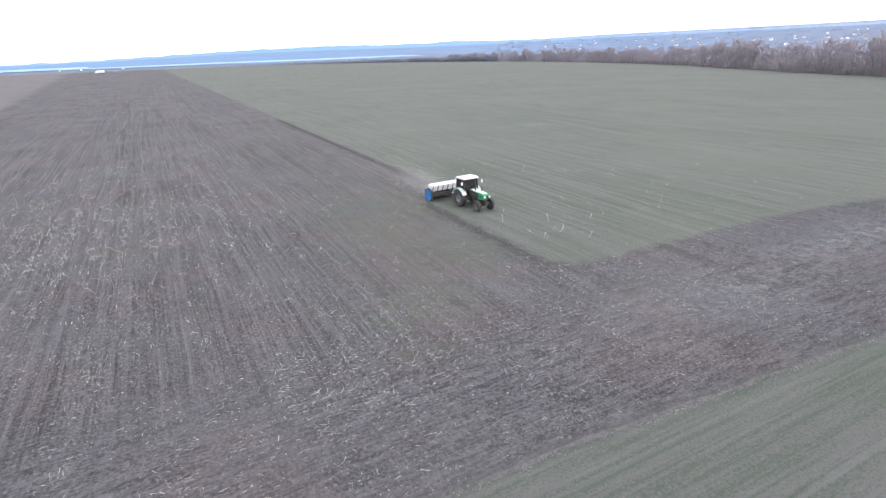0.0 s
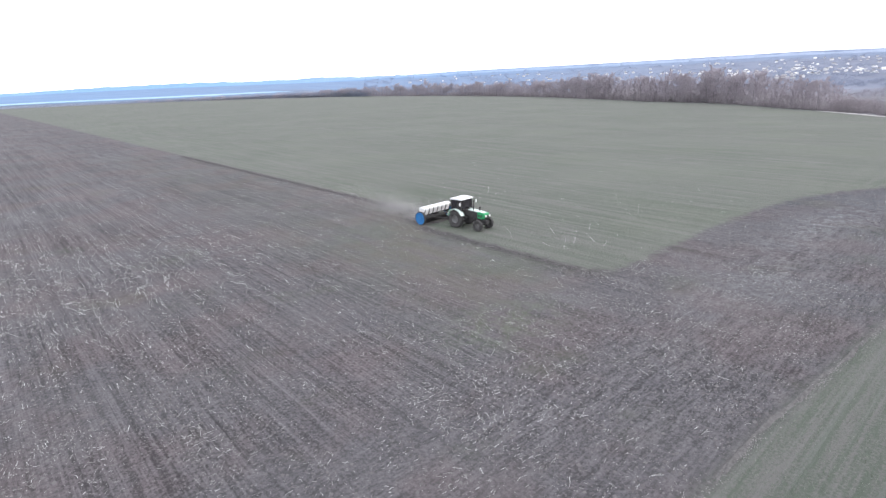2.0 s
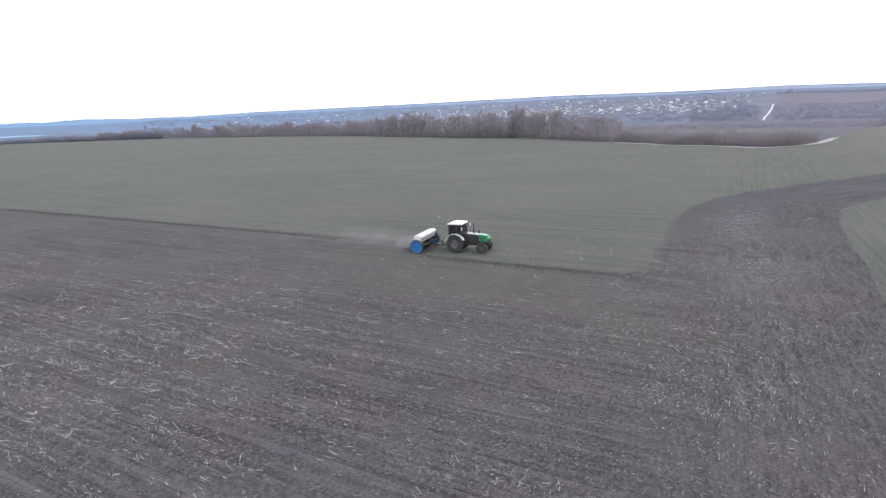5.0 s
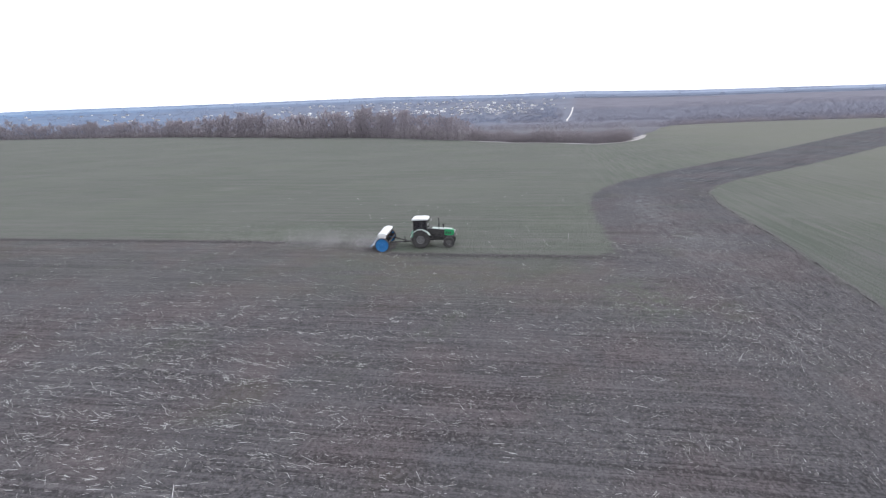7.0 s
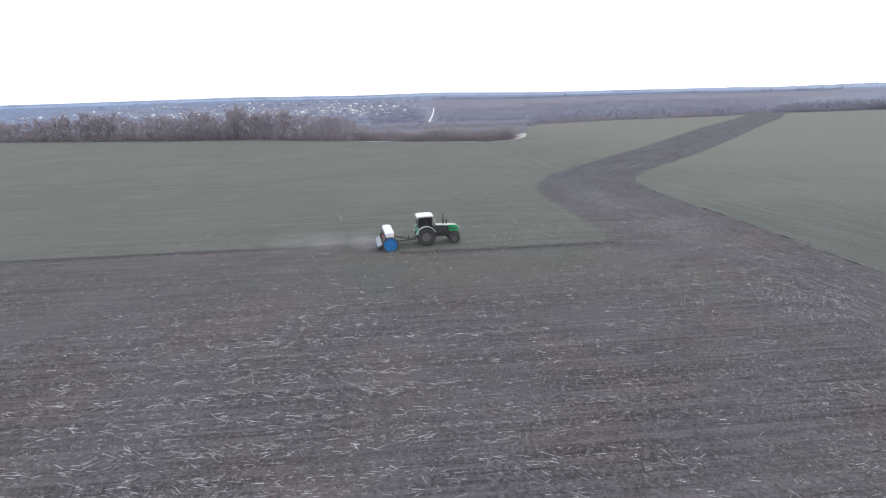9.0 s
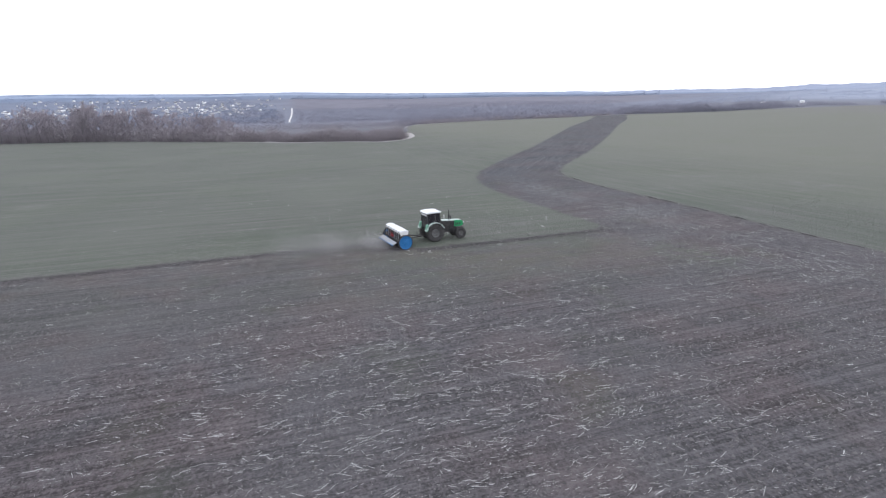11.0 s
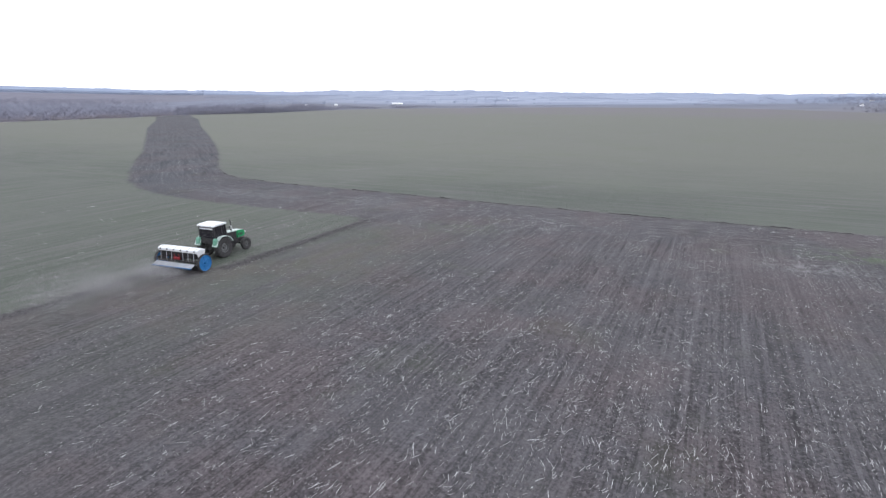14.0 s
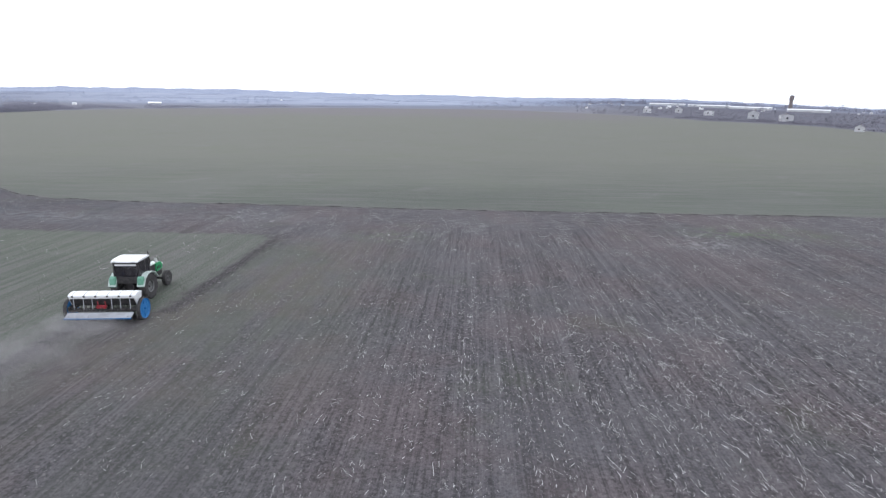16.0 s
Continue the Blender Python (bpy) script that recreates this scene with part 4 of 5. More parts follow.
def plant(ob, x, y, size=1.0):
    m = pose(x, y, lz(x, y) - 0.05, 0, 0, rng.uniform(0, 360)) @ Matrix.Diagonal((size, size, size * rng.uniform(0.92, 1.08), 1))
    if ob.name not in USED:  # the first planting takes the model itself
        USED.add(ob.name)
        ob.matrix_world = m
        return ob
    c = copy_thing(ob, pose(0, 0, 0))
    c.matrix_basis = m
    return c


def belt_height(x, y):
    """The shelter belt dwindles towards its southern end."""
    return float(np.interp(math.degrees(math.atan2(y - CY, x - CX)), (5, 10, 18, 27, 38, 57, 66, 76), (0.8, 0.98, 1.2, 1.24, 1.12, 0.95, 0.72, 0.42)))


def belt(az0, az1, gap, depth, pick, size):
    az = az0
    while az < az1:
        d = edge_distance(az) + depth + rng.uniform(-2.5, 2.5)
        x, y = at_bearing(az, d)
        plant(rng.choice(pick), x, y, belt_height(x, y) * size * rng.uniform(0.8, 1.15))
        # the belt runs slantwise to the line of sight, so bearings close up with distance
        az += math.degrees(gap * rng.uniform(0.6, 1.4) / d) * 0.55


belt(5.5, 60, 7.0, 4.0, TREES, 1.0)
belt(5.8, 60, 9.5, 13.0, TREES, 1.0)
belt(6.0, 58, 12.0, 22.0, TREES, 1.0)
for i in range(18):  # taller trees that stand above the belt
    az = 6.5 + 46 * (i + rng.uniform(0, 0.8)) / 18
    plant(rng.choice(TREES[2:5]), *at_bearing(az, edge_distance(az) + rng.uniform(4, 18)), np.interp(az, (6, 20, 36), (0.95, 1.15, 1.35)) * rng.uniform(0.9, 1.1))
belt(5.0, 50, 7.0, 1.5, SHRUBS, 0.7)
for i in range(150):
    az = rng.uniform(-12.4, 5.5)
    x, y = at_bearing(az, edge_distance(az) + 3 + 48 * rng.random() ** 1.3)
    plant(rng.choice(SHRUBS), x, y, rng.uniform(0.7, 1.55))


# ---- scrub, woods and hedges farther off, too many to count ----
def clumps(name, spots, mat, label, per=26, stout=0.02, slim=0.55, reach=(0.12, 0.3)):
    """Twiggy heaps: each spot is x, y, height."""
    g = np.random.default_rng(len(spots))
    n = len(spots)
    s = np.array(spots)
    base = np.stack([s[:, 0], s[:, 1], land_z(s[:, 0], s[:, 1])], 1)
    h = s[:, 2]
    a = g.uniform(0, 2 * np.pi, (n, per))
    r = np.sqrt(g.uniform(0, 1, (n, per))) * h[:, None] * slim
    up = g.uniform(0.0, 0.85, (n, per)) * np.sqrt(np.clip(1 - (r / (h[:, None] * slim)) ** 2 * 0.8, 0, 1)) * h[:, None]
    p = base[:, None, :] + np.stack([np.cos(a) * r, np.sin(a) * r, up - 0.2], -1)
    way = np.stack([np.cos(a) * 0.4 + g.uniform(-0.9, 0.9, (n, per)), np.sin(a) * 0.4 + g.uniform(-0.9, 0.9, (n, per)), g.uniform(-0.2, 0.9, (n, per))], -1)
    way /= np.linalg.norm(way, axis=-1, keepdims=True)
    L = h[:, None] * g.uniform(reach[0], reach[1], (n, per))
    t = g.uniform(0, 2 * np.pi, (n, per))
    side = np.stack([np.cos(t), np.sin(t), g.uniform(-0.2, 0.2, (n, per))], -1) * (h[:, None, None] * stout)
    tri = np.stack([p - side, p + side, p + way * L[..., None] + side * 0.5, p + way * L[..., None] - side * 0.7], 2).reshape(-1, 3)
    faces = np.arange(len(tri)).reshape(-1, 4)
    return tagged(new(name, bulk(name, tri, faces, mat)), label, "vegetation", kind="stuff")


def scatter(az0, az1, d0, d1, n, h0, h1, from_edge=False, patch=0.0):
    out = []
    while len(out) < n:
        az, f = rng.uniform(az0, az1), rng.random()
        d = (edge_distance(az) if from_edge else 0) + d0 + (d1 - d0) * f
        x, y = at_bearing(az, d)
        if patch and noise.noise(Vector((x / patch, y / patch, 3.3))) < 0.02:
            continue
        out.append((x, y, rng.uniform(h0, h1)))
    return out


def receding(az0, az1, d0, d1, n, h0, h1, patch=0.0):
    """Spots spread evenly in the eye's foreshortened view of the land."""
    out = []
    while len(out) < n:
        az, f = rng.uniform(az0, az1), rng.random()
        d = 1 / (1 / d0 + (1 / d1 - 1 / d0) * f)
        x, y = at_bearing(az, d)
        if az0 < -30 and rng.random() > 0.06 + (az - az0) / 5:  # the thicket thins out towards its end
            continue
        if d < edge_distance(az) + 5 or (patch and noise.noise(Vector((az * patch, f * 14 * patch, 3.3))) < 0.0):
            continue
        out.append((x, y, rng.uniform(h0, h1) * np.interp(d, (300, 900, 2000), (0.7, 1.0, 1.3))))
    return out


clumps("scrub", receding(-34, -13.6, 380, 2300, 3600, 3.5, 7.5) + receding(-13.6, 10, 225, 620, 900, 1.2, 4.2, 0.9) + receding(-13.6, 10, 620, 1850, 1900, 3.5, 7) + scatter(-62, -34, 5, 60, 420, 2, 4.5, True, 60) + receding(-50, -34, 560, 1000, 420, 3, 6.5, 0.5), M_scrub, "leafless purplish scrub filling the shallow valley", 60, 0.012, 0.9)
clumps("edge_bushes", scatter(-42, -13.7, 4, 26, 520, 1.4, 4.6, True, 16), M_bush, "dark leafless bushes along the field's eastern edge", 90, 0.012, 0.7)
clumps("far_scrub", receding(-37, -13, 1850, 3000, 4600, 5, 10) + receding(-13, -3.6, 1850, 2700, 1900, 5, 9) + receding(-2.6, 3, 1850, 2700, 1100, 5, 9) + receding(-44, -14, 450, 1300, 900, 7, 13, 0.7), M_far_scrub, "hazy grey-lilac leafless scrub climbing the far side of the valley", 34, 0.028, 0.95)
clumps("undergrowth", [(x, y, h * belt_height(x, y)) for x, y, h in scatter(5.5, 74, 5, 30, 3000, 3.5, 9.0, True)], M_thicket, "dense leafless brush filling the shelter belt", 120, 0.006, 0.5)
clumps("far_trees", [(x, y, h * belt_height(x, y)) for x, y, h in scatter(59, 77, 2, 24, 330, 8.0, 13.0, True)], M_twig, "leafless trees at the thinning end of the shelter belt", 170, 0.006, 0.36)
clumps("underbrush", [(x, y, h * belt_height(x, y)) for x, y, h in scatter(5.5, 62, 3, 16, 1300, 1.6, 3.2, True)], M_thicket, "low dark brush at the foot of the shelter belt", 60, 0.015, 0.7)
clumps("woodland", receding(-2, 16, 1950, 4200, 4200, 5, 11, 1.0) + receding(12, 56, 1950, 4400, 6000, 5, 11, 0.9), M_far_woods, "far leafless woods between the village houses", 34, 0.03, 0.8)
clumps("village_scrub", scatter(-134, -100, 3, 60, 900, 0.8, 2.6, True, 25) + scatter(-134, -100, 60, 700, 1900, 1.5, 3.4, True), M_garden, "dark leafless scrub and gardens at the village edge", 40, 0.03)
clumps("far_woodland", scatter(-130, -100, 1480, 2100, 420, 6, 11) + scatter(-104, -88, 900, 2100, 300, 4, 8) + scatter(-130, -98, 1420, 1560, 260, 12, 21), M_far_scrub, "low hazy-lilac leafless scrub round the village edge", 40, 0.02)
clumps("poplars", scatter(-124, -108, 1100, 1450, 40, 9, 17), M_far_scrub, "slim bare poplars among the farm roofs", 60, 0.012, 0.13)
# haze painted into the copse tones
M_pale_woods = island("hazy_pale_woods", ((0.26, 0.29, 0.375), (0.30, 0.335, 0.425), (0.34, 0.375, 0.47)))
thicket = [(x, y, h * np.interp(math.degrees(math.atan2(y - 70, x)), (-80, -66, -56, -48, -40), (0.5, 0.6, 0.9, 1.6, 1.8)) * (1.0 + 0.7 * noise.noise(Vector((x / 38, y / 38, 6.1))))) for x, y, h in scatter(-80, -36, 8, 200, 2300, 2.2, 6.0, True, 70)]
copses = []
for az, d, wide, n in ((-44, 1250, 34, 16), (-47.5, 1500, 22, 9), (-50, 1150, 40, 20), (-54, 1750, 26, 10), (-57, 1300, 55, 26), (-61, 1900, 60, 22), (-64, 1350, 70, 34), (-69, 1700, 80, 30), (-74, 2200, 110, 34), (-80, 1900, 60, 16), (-86, 2400, 120, 30)):
    x, y = at_bearing(az, d)
    copses += [(x + rng.gauss(0, wide), y + rng.gauss(0, wide * 0.4), rng.uniform(4, 9)) for i in range(n)]
clumps("edge_thicket", thicket + scatter(-49, -34, 4, 45, 420, 4, 8.5, True, 40), M_far_scrub, "low hazy grey-lilac thicket past the field's southern edge", 70, 0.013, 1.1)
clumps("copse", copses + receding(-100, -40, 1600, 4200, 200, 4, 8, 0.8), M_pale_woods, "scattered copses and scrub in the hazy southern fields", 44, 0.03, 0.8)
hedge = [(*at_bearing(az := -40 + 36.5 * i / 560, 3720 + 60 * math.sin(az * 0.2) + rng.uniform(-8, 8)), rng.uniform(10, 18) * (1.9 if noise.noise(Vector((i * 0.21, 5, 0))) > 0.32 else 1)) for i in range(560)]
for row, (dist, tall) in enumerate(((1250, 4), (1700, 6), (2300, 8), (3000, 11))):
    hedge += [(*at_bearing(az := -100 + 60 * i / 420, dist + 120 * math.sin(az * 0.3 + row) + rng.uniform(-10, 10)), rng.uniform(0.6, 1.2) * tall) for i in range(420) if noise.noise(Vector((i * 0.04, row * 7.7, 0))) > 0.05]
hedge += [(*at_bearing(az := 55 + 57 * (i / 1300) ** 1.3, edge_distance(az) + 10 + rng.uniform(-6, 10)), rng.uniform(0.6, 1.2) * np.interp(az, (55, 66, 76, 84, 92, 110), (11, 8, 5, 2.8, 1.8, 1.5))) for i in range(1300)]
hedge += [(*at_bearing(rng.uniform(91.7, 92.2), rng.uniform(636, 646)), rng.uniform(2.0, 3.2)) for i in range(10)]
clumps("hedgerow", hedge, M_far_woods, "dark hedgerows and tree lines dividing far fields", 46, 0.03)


# ---- houses, sheds and a tower ----
def make_house(w, d, h, rise, windows=0, wall=None, top=None):
    H = empty("house", pose(0, 0, -900))
    outline = [(-d / 2, -1.0), (d / 2, -1.0), (d / 2, h), (0, h + rise), (-d / 2, h)]
    part("wall", prism(bmesh.new(), outline, -w / 2, w / 2), wall or M_wall, H)
    bm = bmesh.new()
    for s in (-1, 1):
        prism(bm, [(s * (d / 2 + 0.5), h - 0.25), (s * (d / 2 + 0.5), h - 0.05), (0, h + rise + 0.25), (0, h + rise + 0.02)], -w / 2 - 0.4, w / 2 + 0.4)
    roof = part("roof", bm, top or M_tile, H)
    part("chimney", boxes((w * 0.2 - 0.4, w * 0.2 + 0.4, -0.9, -0.1, h + rise * 0.3, h + rise + 0.9)), M_brick, roof)
    for i in range(windows):
        x = -w / 2 + w * (i + 0.5) / windows
        for s in (-1, 1):
            part("window", boxes((x - 0.6, x + 0.6, s * d / 2 - 0.05, s * d / 2 + 0.05, 1.0, 2.4)), M_pane, H)
    if windows:
        for s in (-1, 1):
            part("gable_window", boxes((s * w / 2 - 0.05, s * w / 2 + 0.05, -0.75, 0.75, h * 0.42, h * 0.70)), M_pane, H)
    return H


def settle(ob, x, y, turn, size=1.0):
    m = pose(x, y, lz(x, y), 0, 0, turn) @ Matrix.Diagonal((size, size, size, 1))
    if ob.name not in USED:
        USED.add(ob.name)
        ob.matrix_world = m
        return ob
    c = copy_thing(ob, pose(0, 0, 0))
    c.matrix_basis = m
    return c


HOUSES = [make_house(*v) for v in ((10, 8, 3.4, 3.0), (13, 8, 3.2, 2.4), (9, 9, 5.6, 2.8), (16, 9, 3.6, 2.6), (8, 7, 3.0, 3.4))]
HOUSES.append(make_house(11, 9, 5.0, 2.2, 0, M_wall, M_shed))
for ob in HOUSES:
    tagged(ob, "small pale village house with a pitched roof on the far slope", "house", "village houses")
for i in range(340):
    az = rng.triangular(-3.3, 30, 7) if i < 290 else rng.uniform(20, 52)
    d = rng.gauss(2750, 190) if i < 190 else rng.uniform(2500, 3900)
    x, y = at_bearing(az, d)
    settle(rng.choice(HOUSES), x, y, rng.uniform(0, 180), rng.uniform(0.75, 1.5))
for az, d in ((-37.0, 720), (-42.5, 860), (-52, 1000), (-49, 920), (-70, 1700), (94.6, 835), (96.2, 840), (91.3, 850)):
    settle(HOUSES[5], *at_bearing(az, d), rng.uniform(0, 180), 0.5 if az < 0 else 0.22)
NEAR_HOUSES = [make_house(10, 9, 5.5, 2.6, 3, M_grey), make_house(13, 9, 5.2, 0.8, 3, M_grey, M_tile)]
for ob in NEAR_HOUSES:
    tagged(ob, "grey plastered house shell with dark window openings past the field", "house", "houses at the village edge")
for k, (x, y) in enumerate(((-157, -172), (-200, -309), (-205, -363), (-207, -449), (-210, -534), (-183, -553))):
    settle(NEAR_HOUSES[k % 2], x, y, math.degrees(math.atan2(y - 70, x)) + rng.uniform(-18, 18), 0.34 if k == 0 else 0.78)


for i in range(30):
    settle(rng.choice(HOUSES), *at_bearing(rng.uniform(-127, -101), rng.uniform(800, 1700)), rng.uniform(0, 180), rng.uniform(0.35, 0.6))


def make_shed(length, depth, h):
    S = empty("farm_shed", pose(0, 0, -900))
    part("wall", prism(bmesh.new(), [(-depth / 2, -1), (depth / 2, -1), (depth / 2, h), (0, h + 1.4), (-depth / 2, h)], -length / 2, length / 2), M_grey, S)
    bm = bmesh.new()
    for s in (-1, 1):
        prism(bm, [(s * (depth / 2 + 0.6), h - 0.2), (s * (depth / 2 + 0.6), h + 0.05), (0, h + 1.7), (0, h + 1.4)], -length / 2 - 0.5, length / 2 + 0.5)
    part("roof", bm, M_shed, S, "bright sheet roof")
    return tagged(S, "long low farm shed with a bright sheet roof", "shed", "farm sheds")


for x, y, length in ((600, -935, 22), (-454, -1306, 80), (-483, -1136, 80), (-511, -1014, 70), (-543, -885, 60)):
    settle(make_shed(length, 14, 3.4 if y < -800 and x < 0 else 2.4), x, y, math.degrees(math.atan2(y - 70, x)) + 90, 1.0)


def make_tower():
    W = empty("water_tower", pose(0, 0, -900))
    part("shaft", tube(bmesh.new(), (0, 0, -2), (0, 0, 19), 3.2, 2.9, 16), M_brick, W)
    part("tank", tube(bmesh.new(), (0, 0, 19), (0, 0, 25.5), 3.6, 3.6, 16), M_brick, W)
    part("cap", tube(bmesh.new(), (0, 0, 25.5), (0, 0, 26.6), 3.7, 2.2, 16), M_tile, W)
    return tagged(W, "brown brick water tower above low roofs on the skyline", "tower")


settle(make_tower(), -534, -924, 0)


def make_truck():
    K = empty("truck", pose(0, 0, -900))
    part("cargo_box", boxes((-1.2, 1.2, -4.2, 1.6, 1.0, 3.2)), M_roof, K, "white cargo body", 0.05)
    part("cab", prism(bmesh.new(), [(1.8, 0.6), (3.7, 0.6), (3.75, 1.6), (3.3, 2.5), (1.8, 2.5)], -1.1, 1.1), M_roof, K, "white cab", 0.06)
    part("windscreen", boxes((-1.0, 1.0, 3.45, 3.58, 1.65, 2.35)), M_pane, K)
    part("frame", boxes((-0.5, 0.5, -4.1, 3.5, 0.55, 0.95)), M_dark, K)
    for y in (-3.0, -1.9, 2.7):
        for s in (-1, 1):
            w = new("wheel")
            w.parent = K
            w.location = (s * 1.0, y, 0.5)
            part("tyre", lathe(bmesh.new(), [(0.25, -0.14), (0.5, -0.13), (0.5, 0.13), (0.25, 0.14)], 18), M_black, w)
            part("rim", lathe(bmesh.new(), [(0.0, -0.05), (0.26, -0.08), (0.26, 0.08), (0.0, 0.05)], 18), M_rim, w)
    return tagged(K, "white lorry parked at the far end of the tilled field", "truck")


settle(make_truck(), *at_bearing(93.3, 596), 60, 1.0)

# ---- tracks, road and river ----
GROVE_ROUND = [at_bearing(az, edge_distance(az) - 0.8) for az in np.linspace(6, -11.6, 18)] + [(190, -3), (206, -7.5), (224, -11.5), (238, -13.5), (252, -15)]
ribbon("field_track", GROVE_ROUND, 3.6, M_path, "pale dry farm track round the thicket")
ribbon("field_track", [(x + 3.0, y - 2.6) for x, y in GROVE_ROUND[14:]], 2.2, M_path, "pale dry farm track round the thicket")
ribbon("field_track", [at_bearing(az, edge_distance(az) - 1.0) for az in np.linspace(-13.9, -38, 36)], 8.0, M_path, "pale dry farm track along the field edge")
ribbon("gravel_road", [(1880, -48), (1905, -62), (1990, -66), (2150, -82), (2400, -104), (2750, -128)], 5.5, M_gravel_road, "white gravel road climbing out of the valley", 2.5, 40)
ribbon("river", [at_bearing(az, np.interp(az, (64, 76, 90, 118), (1350, 1150, 1000, 960))) for az in np.linspace(64, 122, 50)], 120, M_water, "pale river reach shining below the hills", 0.6, 30)

ribbon("river", [at_bearing(az, 1180) for az in np.linspace(94, 124, 32)], 230, M_water, "broad pale reach of the river below the hills", 0.6, 30)


def ridge(line, name, label, height=0.10, width=0.17):
    """A low uneven lip of earth thrown up along the edge of the tillage."""
    r = random.Random(5)
    verts, faces = [], []
    pts = []
    for (ax, ay), (bx, by) in zip(line, line[1:]):
        k = max(1, int(math.hypot(bx - ax, by - ay) / 0.35))
        pts += [(ax + (bx - ax) * i / k, ay + (by - ay) * i / k) for i in range(k)]
    for i, (x, y) in enumerate(pts):
        a, b = pts[max(0, i - 1)], pts[min(len(pts) - 1, i + 1)]
        L = math.hypot(b[0] - a[0], b[1] - a[1]) or 1
        nx, ny = -(b[1] - a[1]) / L, (b[0] - a[0]) / L
        sway = 0.22 * noise.noise(Vector((x * 0.3, y * 0.3, 0)))
        for f, hh in ((-1.0, -0.03), (-0.4, 0.7), (0.10, 1.0), (0.30, 0.75), (0.42, -0.1)):
            o = f * width * r.uniform(0.75, 1.25) + sway
            px, py = x + nx * o, y + ny * o
            verts.append((px, py, plane_z(px, py) + height * hh * r.uniform(0.1, 1.4) * min(1.5, max(0.0, 0.55 + 1.6 * noise.noise(Vector((x * 0.55, y * 0.55, 4))))) - 0.012))
    for i in range(len(pts) - 1):
        for j in range(4):
            k = i * 5 + j
            faces.append((k, k + 5, k + 6, k + 1))
    return tagged(new(name, mesh_of(name, verts, faces, M_lip)), label, "soil", kind="structure")


M_lip = worn("crumbly_pale_soil", (0.135, 0.126, 0.126), (0.07, 0.066, 0.064), 5.0, 0.95, bump=0.05)
ridge([(-90, 12.3), (-60, 12.2), (-30, 12.0), (0, 11.7), (10, 11.45), (20, 10.75), (28, 10.1), (35, 10.0), (46, 9.4), (55, 8.0), (61, 5.4), (68, 0.5), (78, -8.3)], "soil_lip", "crumbly lip of earth along the edge of the tillage")


# ---- straw, clods and blades lying and growing on the ground ----
def strewn(name, spots, ang, length, width, lift, mat, label, arch=0.5, stand=(-0.12, 0.25)):
    """Little ridged sticks on the land: arrays of places, directions and sizes."""
    n = len(spots)
    g = np.random.default_rng(n)
    ux, uy = np.cos(ang), np.sin(ang)
    z = land_z(spots[:, 0], spots[:, 1]) + lift
    tilt = g.uniform(stand[0], stand[1], n) * length
    w = width / 2
    P = np.empty((n, 6, 3))
    for k, (s, c) in enumerate(((-1, -1), (-1, 0), (-1, 1), (1, -1), (1, 0), (1, 1))):
        P[:, k, 0] = spots[:, 0] + s * ux * length / 2 - c * uy * w
        P[:, k, 1] = spots[:, 1] + s * uy * length / 2 + c * ux * w
        P[:, k, 2] = z + (c == 0) * w * arch * 2 + (tilt if s > 0 else 0)
    q = np.array([[0, 3, 4, 1], [1, 4, 5, 2]])
    faces = (np.arange(n)[:, None, None] * 6 + q[None]).reshape(-1, 4)
    return tagged(new(name, bulk(name, P.reshape(-1, 3), faces, mat)), label, "litter", kind="stuff")


def soil_spots(g, n, x0, x1, y0, y1, clump=0.5):
    """Places on bare soil, gathered in patches."""
    out = []
    got = 0
    while got < n:
        p = np.stack([g.uniform(x0, x1, n), g.uniform(y0, y1, n)], 1)
        field = np.sin(p[:, 0] * 0.9 + 1.7 * np.sin(p[:, 1] * 0.23)) * np.sin(p[:, 1] * 0.37 + 1.3 * np.sin(p[:, 0] * 0.41))
        field += 0.7 * np.sin(p[:, 0] * 2.3 + 0.4 * np.sin(p[:, 1] * 0.7))
        thin = np.where(p[:, 1] > 26, np.clip((26 - p[:, 0]) / 30, 0.22, 1) * np.clip((175 - p[:, 1]) / 110, 0.1, 1), 0.8)
        keep = (crop_distance(p[:, 0], p[:, 1]) < 0.1) & (g.uniform(0, 1, n) < thin * np.clip(0.5 + clump * field, 0.08, 1))
        out.append(p[keep])
        got += keep.sum()
    return np.concatenate(out)[:n]


def work_way(g, p, long):
    """Direction of work with scatter: along the rows on the field, across on the headland."""
    base = np.where(p[:, 1] > 25, np.pi / 2, 0.0)
    base = np.where(p[:, 0] > 60, -0.7, base)
    a = base + g.normal(0, 0.30, len(p))
    loose = g.uniform(0, 1, len(p)) < np.where(p[:, 1] > 27, 0.25, 0.8) * np.where(long, 0.45, 1.0)
    return np.where(loose, g.uniform(0, np.pi, len(p)), a)


def bundled(g, p, most=5, spread=0.16):
    """Each place becomes a loose bundle of stalks lying round it; returns places and the bundle each belongs to."""
    count = np.minimum(1 + g.geometric(0.55, len(p)) - 1, most)
    k = np.repeat(np.arange(len(p)), np.maximum(count, 1))
    return p[k] + g.normal(0, spread, (len(k), 2)), k


g = np.random.default_rng(7)
# small broken bits everywhere on the tillage
spots = np.concatenate([soil_spots(g, 30000, -42, 25, 27, 100, 0.5), soil_spots(g, 15000, -40, 30, 11.8, 29, 0.6), soil_spots(g, 5000, -80, -38, 12, 110, 0.4), soil_spots(g, 3200, 20, 85, -10, 25, 0.4), soil_spots(g, 3000, -60, 25, 100, 175, 0.4)])
n = len(spots)
length = 0.025 + 0.05 * g.gamma(1.6, 0.7, n)
